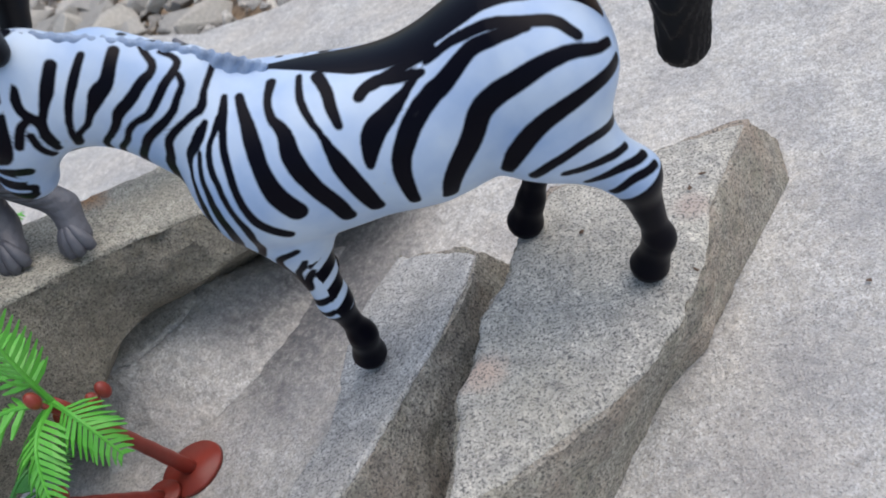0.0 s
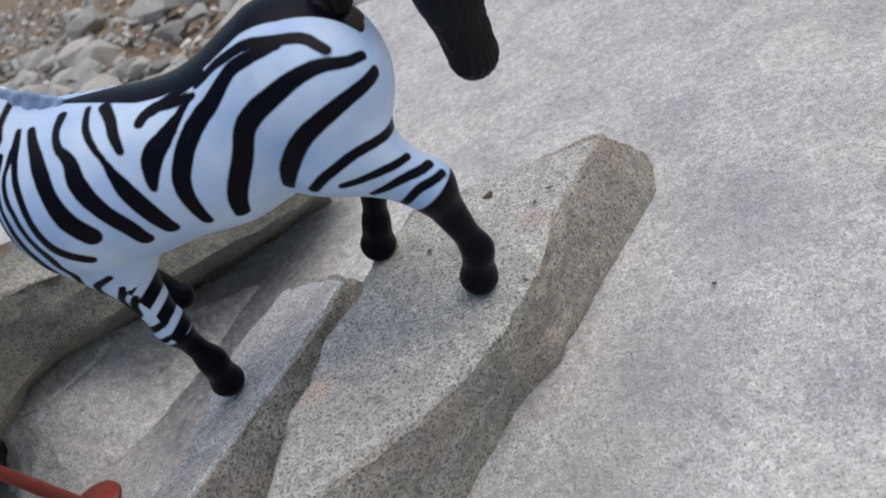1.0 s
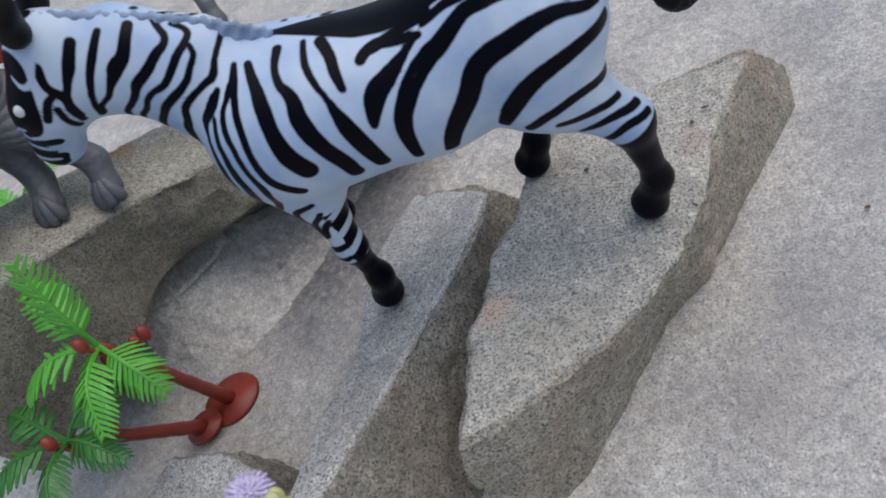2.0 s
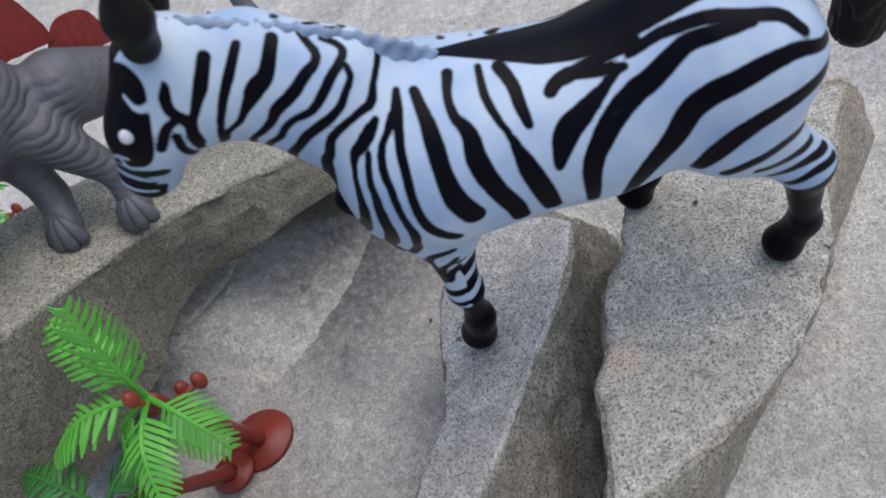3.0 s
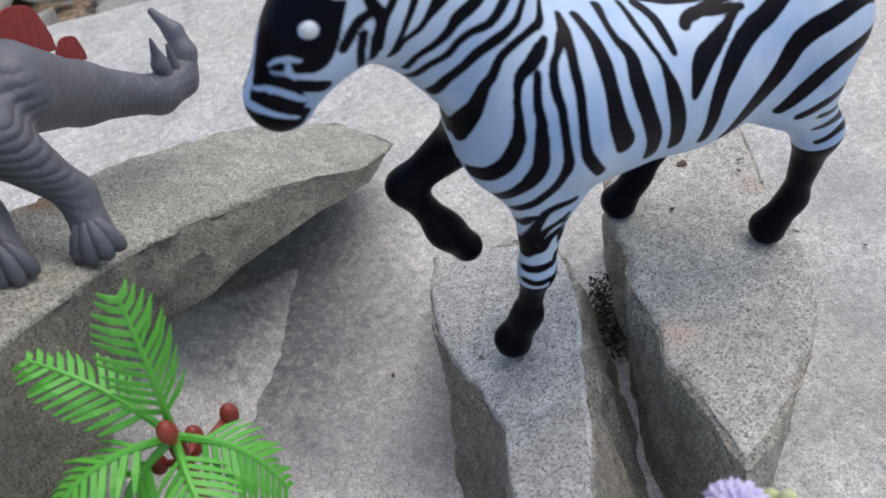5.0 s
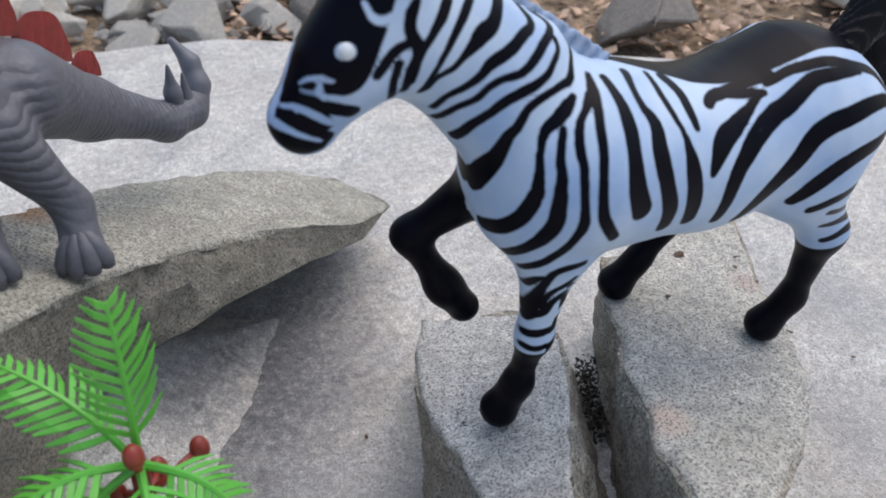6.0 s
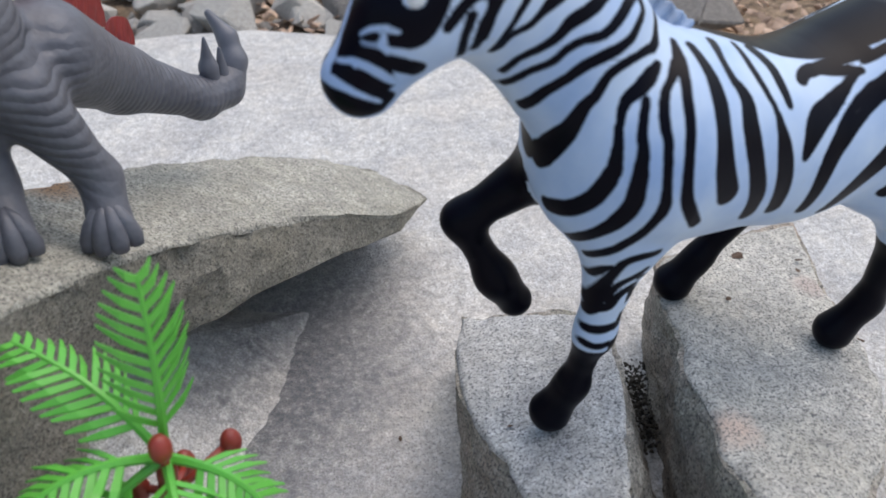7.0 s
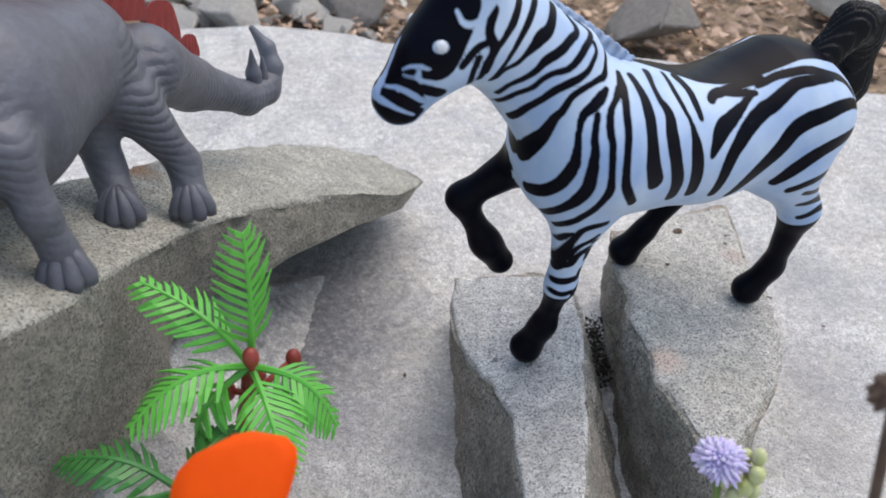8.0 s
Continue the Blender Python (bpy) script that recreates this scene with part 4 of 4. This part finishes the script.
M_PURPLE = plastic("lilac_petals", (0.50, 0.42, 0.72), 0.6, 0.1, 300, 0, (0.76, 0.73, 0.85), 0.2)
M_STEM = plastic("leaf_green", (0.14, 0.22, 0.045), 0.5, 0.12, 150, 0, (0.25, 0.33, 0.09))
M_BUD = plastic("yellow_green_bud", (0.42, 0.46, 0.13), 0.55, 0.1, 200, 0, (0.62, 0.62, 0.42), 0.15)
M_ORANGE = plastic("orange_petal", (0.82, 0.085, 0.001), 0.65, 0.06, 60, 0.1, (0.72, 0.065, 0.001))
M_ORANGE.node_tree.nodes["Principled BSDF"].inputs["Specular IOR Level"].default_value = 0.15
M_DRY = plastic("dry_brown", (0.12, 0.075, 0.05), 0.8, 0.12, 200, 0.4)


def tuft_flower(at, foot, radius, mat, label, count=130):
    """A fluffy flower head of fine petals on a stem with green buds."""
    f = thing("flower", foot, label, "flower")
    rel = Vector(at) - Vector(foot)
    bm = bmesh.new()
    tube(bm, [rel * (i / 10) + Vector((0.004 * math.sin(i * 0.5), 0.003 * math.sin(i * 0.7), 0)) * (1 - i / 10) for i in range(11)], [0.0011] * 11, 7)
    part("stem", bm, M_STEM, f)
    for k in range(14):
        a = k * 2.4
        bm = bmesh.new()
        bmesh.ops.create_icosphere(bm, subdivisions=2, radius=radius * 0.34)
        c = rel + Vector((0.0055, -0.0035, -0.001)) + Vector((math.cos(a) * radius * 0.5, math.sin(a) * radius * 0.5, -radius * (0.12 * k - 0.4)))
        bmesh.ops.transform(bm, matrix=Matrix.Translation(c) @ Matrix.Diagonal((0.8, 0.8, 1.25, 1)), verts=bm.verts)
        part("bud", bm, M_BUD, f, "yellow-green bud")
    bm = bmesh.new()
    for k in range(count):
        z = 1 - 1.15 * (k + 0.5) / count
        a = k * 2.39996
        r = math.sqrt(max(0, 1 - z * z))
        d = Vector((r * math.cos(a), r * math.sin(a), z))
        q = d * radius * random.uniform(0.8, 1.1)
        tube(bm, [rel + d * radius * 0.3, rel + q * 0.7, rel + q + Vector((0, 0, -0.0006))], [0.0005, 0.0009, 0.0003], 4)
    part("petals", bm, mat, f, "fluffy lilac petals")
    return f


tuft_flower((-0.1215, 0.0970, 0.1085), (-0.112, 0.080, 0.0), 0.0072, M_PURPLE, "fluffy lilac flower with green buds on a thin stem")


def seed_head(at, foot, radius, label):
    """A withered brown flower head on a dry stem."""
    f = thing("withered_flower", foot, label, "flower")
    rel = Vector(at) - Vector(foot)
    bm = bmesh.new()
    tube(bm, [rel * (i / 10) + Vector((0.003 * math.sin(i * 0.6), 0, 0)) * (1 - i / 10) for i in range(11)], [0.0010] * 11, 7)
    part("stem", bm, M_DRY, f)
    bm = bmesh.new()
    for k in range(46):
        z, a = 1 - 1.5 * (k + 0.5) / 46, k * 2.39996
        r = math.sqrt(max(0, 1 - z * z))
        d = Vector((r * math.cos(a), r * math.sin(a), z))
        tube(bm, [rel, rel + d * radius * 0.6, rel + d * radius * random.uniform(0.8, 1.15) + Vector((0, 0, -0.001))], [0.0008, 0.0013, 0.0003], 5)
    part("head", bm, M_DRY, f, "shrivelled brown petals")
    return f


seed_head((-0.1405, 0.053, 0.183), (-0.118, 0.030, 0.0), 0.0042, "withered brown flower head on a dry stem")


def petal(parent, base, tip, across, width, mat, bow=0.15):
    base, tip, across = Vector(base), Vector(tip), Vector(across).normalized()
    up = across.cross(tip - base).normalized()
    bm = bmesh.new()
    rows = {}
    for g in (-1, 1):
        for i in range(15):
            u = i / 14
            half = width * (0.25 + 0.95 * math.sin(math.pi * min(u, 0.93) * 0.62) ** 1.1) * (1 if u < 0.8 else math.sqrt(max(0.02, 1 - ((u - 0.8) / 0.2) ** 2)))
            for j in range(7):
                v = j / 3 - 1
                rows[g, i, j] = bm.verts.new(base.lerp(tip, u) + across * half * v + up * ((tip - base).length * bow * math.sin(math.pi * u) * 0.5 - 0.12 * half * v * v + g * 0.0005))
        for i in range(14):
            for j in range(6):
                q = [rows[g, i, j], rows[g, i, j + 1], rows[g, i + 1, j + 1], rows[g, i + 1, j]]
                bm.faces.new(q if g > 0 else q[::-1])
    rim = [(0, j) for j in range(7)] + [(i, 6) for i in range(1, 15)] + [(14, j) for j in range(5, -1, -1)] + [(i, 0) for i in range(13, -1, -1)]
    for (i, j), (k, l) in zip(rim, rim[1:]):
        bm.faces.new((rows[1, i, j], rows[-1, i, j], rows[-1, k, l], rows[1, k, l]))
    return part("petal", bm, mat, parent)


def orange_flower(foot, heart):
    f = thing("orange_flower", foot, "bright orange flower with broad petals on a green stem", "flower")
    h = Vector(heart) - Vector(foot)
    bm = bmesh.new()
    tube(bm, [h * (i / 8) for i in range(9)], [0.0016] * 9, 8)
    part("stem", bm, M_STEM, f)
    side = Vector((1, -0.1, 0))
    petal(f, h, h + Vector((0.014, 0.018, 0.030)), side, 0.0100, M_ORANGE)
    petal(f, h, h + Vector((-0.032, -0.004, 0.004)), Vector((0, 1, 0)), 0.011, M_ORANGE)
    petal(f, h, h + Vector((0.024, -0.022, 0.002)), Vector((0.7, 0.7, 0)), 0.011, M_ORANGE)
    return f


orange_flower((-0.238, 0.086, 0.0), (-0.250, 0.092, 0.122))

# ---------------------------------------------------------------- loose stones and bark behind the slab


def angular(seed, sx, sy, sz, count=15):
    rnd = random.Random(seed)
    bm = bmesh.new()
    for _ in range(count):
        d = Vector((rnd.gauss(0, 1), rnd.gauss(0, 1), rnd.gauss(0, 1))).normalized()
        bm.verts.new((d.x * sx, d.y * sy, d.z * sz))
    hull = bmesh.ops.convex_hull(bm, input=bm.verts)
    bmesh.ops.delete(bm, geom=[v for v in hull["geom_interior"] if isinstance(v, bmesh.types.BMVert)], context="VERTS")
    bmesh.ops.bevel(bm, geom=bm.edges[:], offset=min(sx, sy, sz) * 0.07, segments=1, affect="EDGES")
    bmesh.ops.recalc_face_normals(bm, faces=bm.faces)
    return bm


def edge_y(x):
    return np.interp(x, [p[0] for p in EDGE[:15]], [p[1] for p in EDGE[:15]])


SHAPES = []
for k in range(12):
    me = bpy.data.meshes.new("loose_stone")
    b = angular(40 + k, 0.5, 0.36, 0.2)
    b.to_mesh(me)
    b.free()
    me.materials.append(M_STONE)
    SHAPES.append(me)
rnd = random.Random(7)
placed = [(0.235, 0.625, 0.13, 35, "long grey slab of stone lying on bark chips"), (0.33, 0.53, 0.075, 80, "grey slab of stone lying on bark chips"), (0.45, 0.62, 0.12, 10, "grey slab of stone lying on bark chips"),
          (0.12, 0.70, 0.07, 60, "grey slab of stone lying on bark chips")]
for k in range(150):
    x = rnd.uniform(-1.25, 0.02)
    placed.append((x, edge_y(x) + 0.025 + abs(rnd.gauss(0, 0.16)), rnd.uniform(0.035, 0.10), rnd.uniform(0, 360), "pale grey angular stone in a loose heap"))
for k, (x, y, size, turn, label) in enumerate(placed):
    ob = new("loose_stone", SHAPES[k % 12])
    ob.matrix_world = pose(x, y, -0.028 + size * 0.13 + (0.012 * rnd.random() if k > 3 else 0.004), rnd.uniform(-14, 14), rnd.uniform(-14, 14), turn) @ Matrix.Diagonal((size, size, size * rnd.uniform(0.8, 1.3), 1))
    tagged(ob, label, "stone", "loose stones behind the slab")


def scatter(name, count, spot, sizes, flat, mat, label, seed):
    """Many small pieces in one mesh."""
    r = random.Random(seed)
    protos = []
    for k in range(8):
        b = angular(seed * 10 + k, 0.5, 0.34, flat, 9)
        b.verts.ensure_lookup_table()
        protos.append(([v.co.copy() for v in b.verts], [[v.index for v in f.verts] for f in b.faces]))
        b.free()
    verts, faces = [], []
    for _ in range(count):
        x, y, z = spot(r)
        s = r.uniform(*sizes)
        m = pose(x, y, z, r.uniform(-35, 35), r.uniform(-35, 35), r.uniform(0, 360))
        pv, pf = protos[r.randrange(8)]
        o = len(verts)
        verts += [m @ (p * s) for p in pv]
        faces += [[i + o for i in f] for f in pf]
    ob = link(name, verts, faces, mat, smooth=False)
    return tagged(ob, label, name.replace("_", " "), kind="stuff")


def gravel_spot(r):
    x = r.uniform(-1.5, 0.05)
    return x, edge_y(x) + 0.01 + r.random() ** 1.4 * 0.8, -0.026 + r.random() * 0.012


def bark_spot(r):
    x = r.uniform(-0.12, 0.9)
    return x, edge_y(x) + 0.006 + r.random() ** 1.3 * 0.8, -0.027 + r.random() * 0.014


for m, stops in ((M_STONE, None), (M_BARK, None)):
    ns, ls = m.node_tree.nodes, m.node_tree.links
    bsdf = ns["Principled BSDF"]
    src = bsdf.inputs["Base Color"].links[0].from_socket
    geo = ns.new("ShaderNodeNewGeometry")
    tone = ramp(ns, [(0.0, (0.45, 0.42, 0.40)), (0.5, (0.85, 0.83, 0.80)), (1.0, (1.25, 1.2, 1.12))])
    ls.new(geo.outputs["Random Per Island"], tone.inputs[0])
    ls.new(mix(ns, ls, 1.0, src, tone.outputs[0], "MULTIPLY"), bsdf.inputs["Base Color"])
scatter("gravel", 2600, gravel_spot, (0.008, 0.03), 0.22, M_STONE, "pale grey angular gravel beyond the slab", 3)
scatter("bark_chips", 4200, bark_spot, (0.006, 0.022), 0.12, M_BARK, "tan and brown bark chips on soil", 5)


def crack_spot(r):
    u = r.random()
    return -0.050 - 0.018 * u + r.gauss(0, 0.003), 0.256 - 0.036 * u + r.gauss(0, 0.003), 0.002 + r.random() * 0.006


M_EARTH = plastic("dark_earth", (0.06, 0.052, 0.042), 0.95, 0.15, 300, 0.6)
scatter("soil_crumbs", 420, crack_spot, (0.0012, 0.0032), 0.3, M_EARTH, "dark brown soil crumbs in the crack between two stones", 9)
for k, (x, y, z, size) in enumerate([(0.019, 0.254, 0.0425, 0.0022), (0.012, 0.247, 0.0435, 0.0016), (-0.006, 0.262, 0.0455, 0.004), (-0.030, 0.236, 0.0495, 0.0018), (0.004, 0.205, 0.044, 0.0015), (-0.127, 0.214, 0.0425, 0.0015),
                                     (-0.150, 0.258, 0.0008, 0.002), (-0.115, 0.246, 0.0008, 0.0018), (0.060, 0.215, 0.0008, 0.0018), (-0.010, 0.300, 0.0008, 0.0022)]):
    bm = angular(90 + k, size, size * 0.6, size * 0.25, 9)
    ob = part("leaf_crumb", bm, M_DRY, None, smooth=False)
    ob.location, ob.rotation_euler = (x, y, z), (0, 0, k * 1.3)
    tagged(ob, "tiny dry brown leaf crumb lying on stone", "leaf crumb", "leaf crumbs")
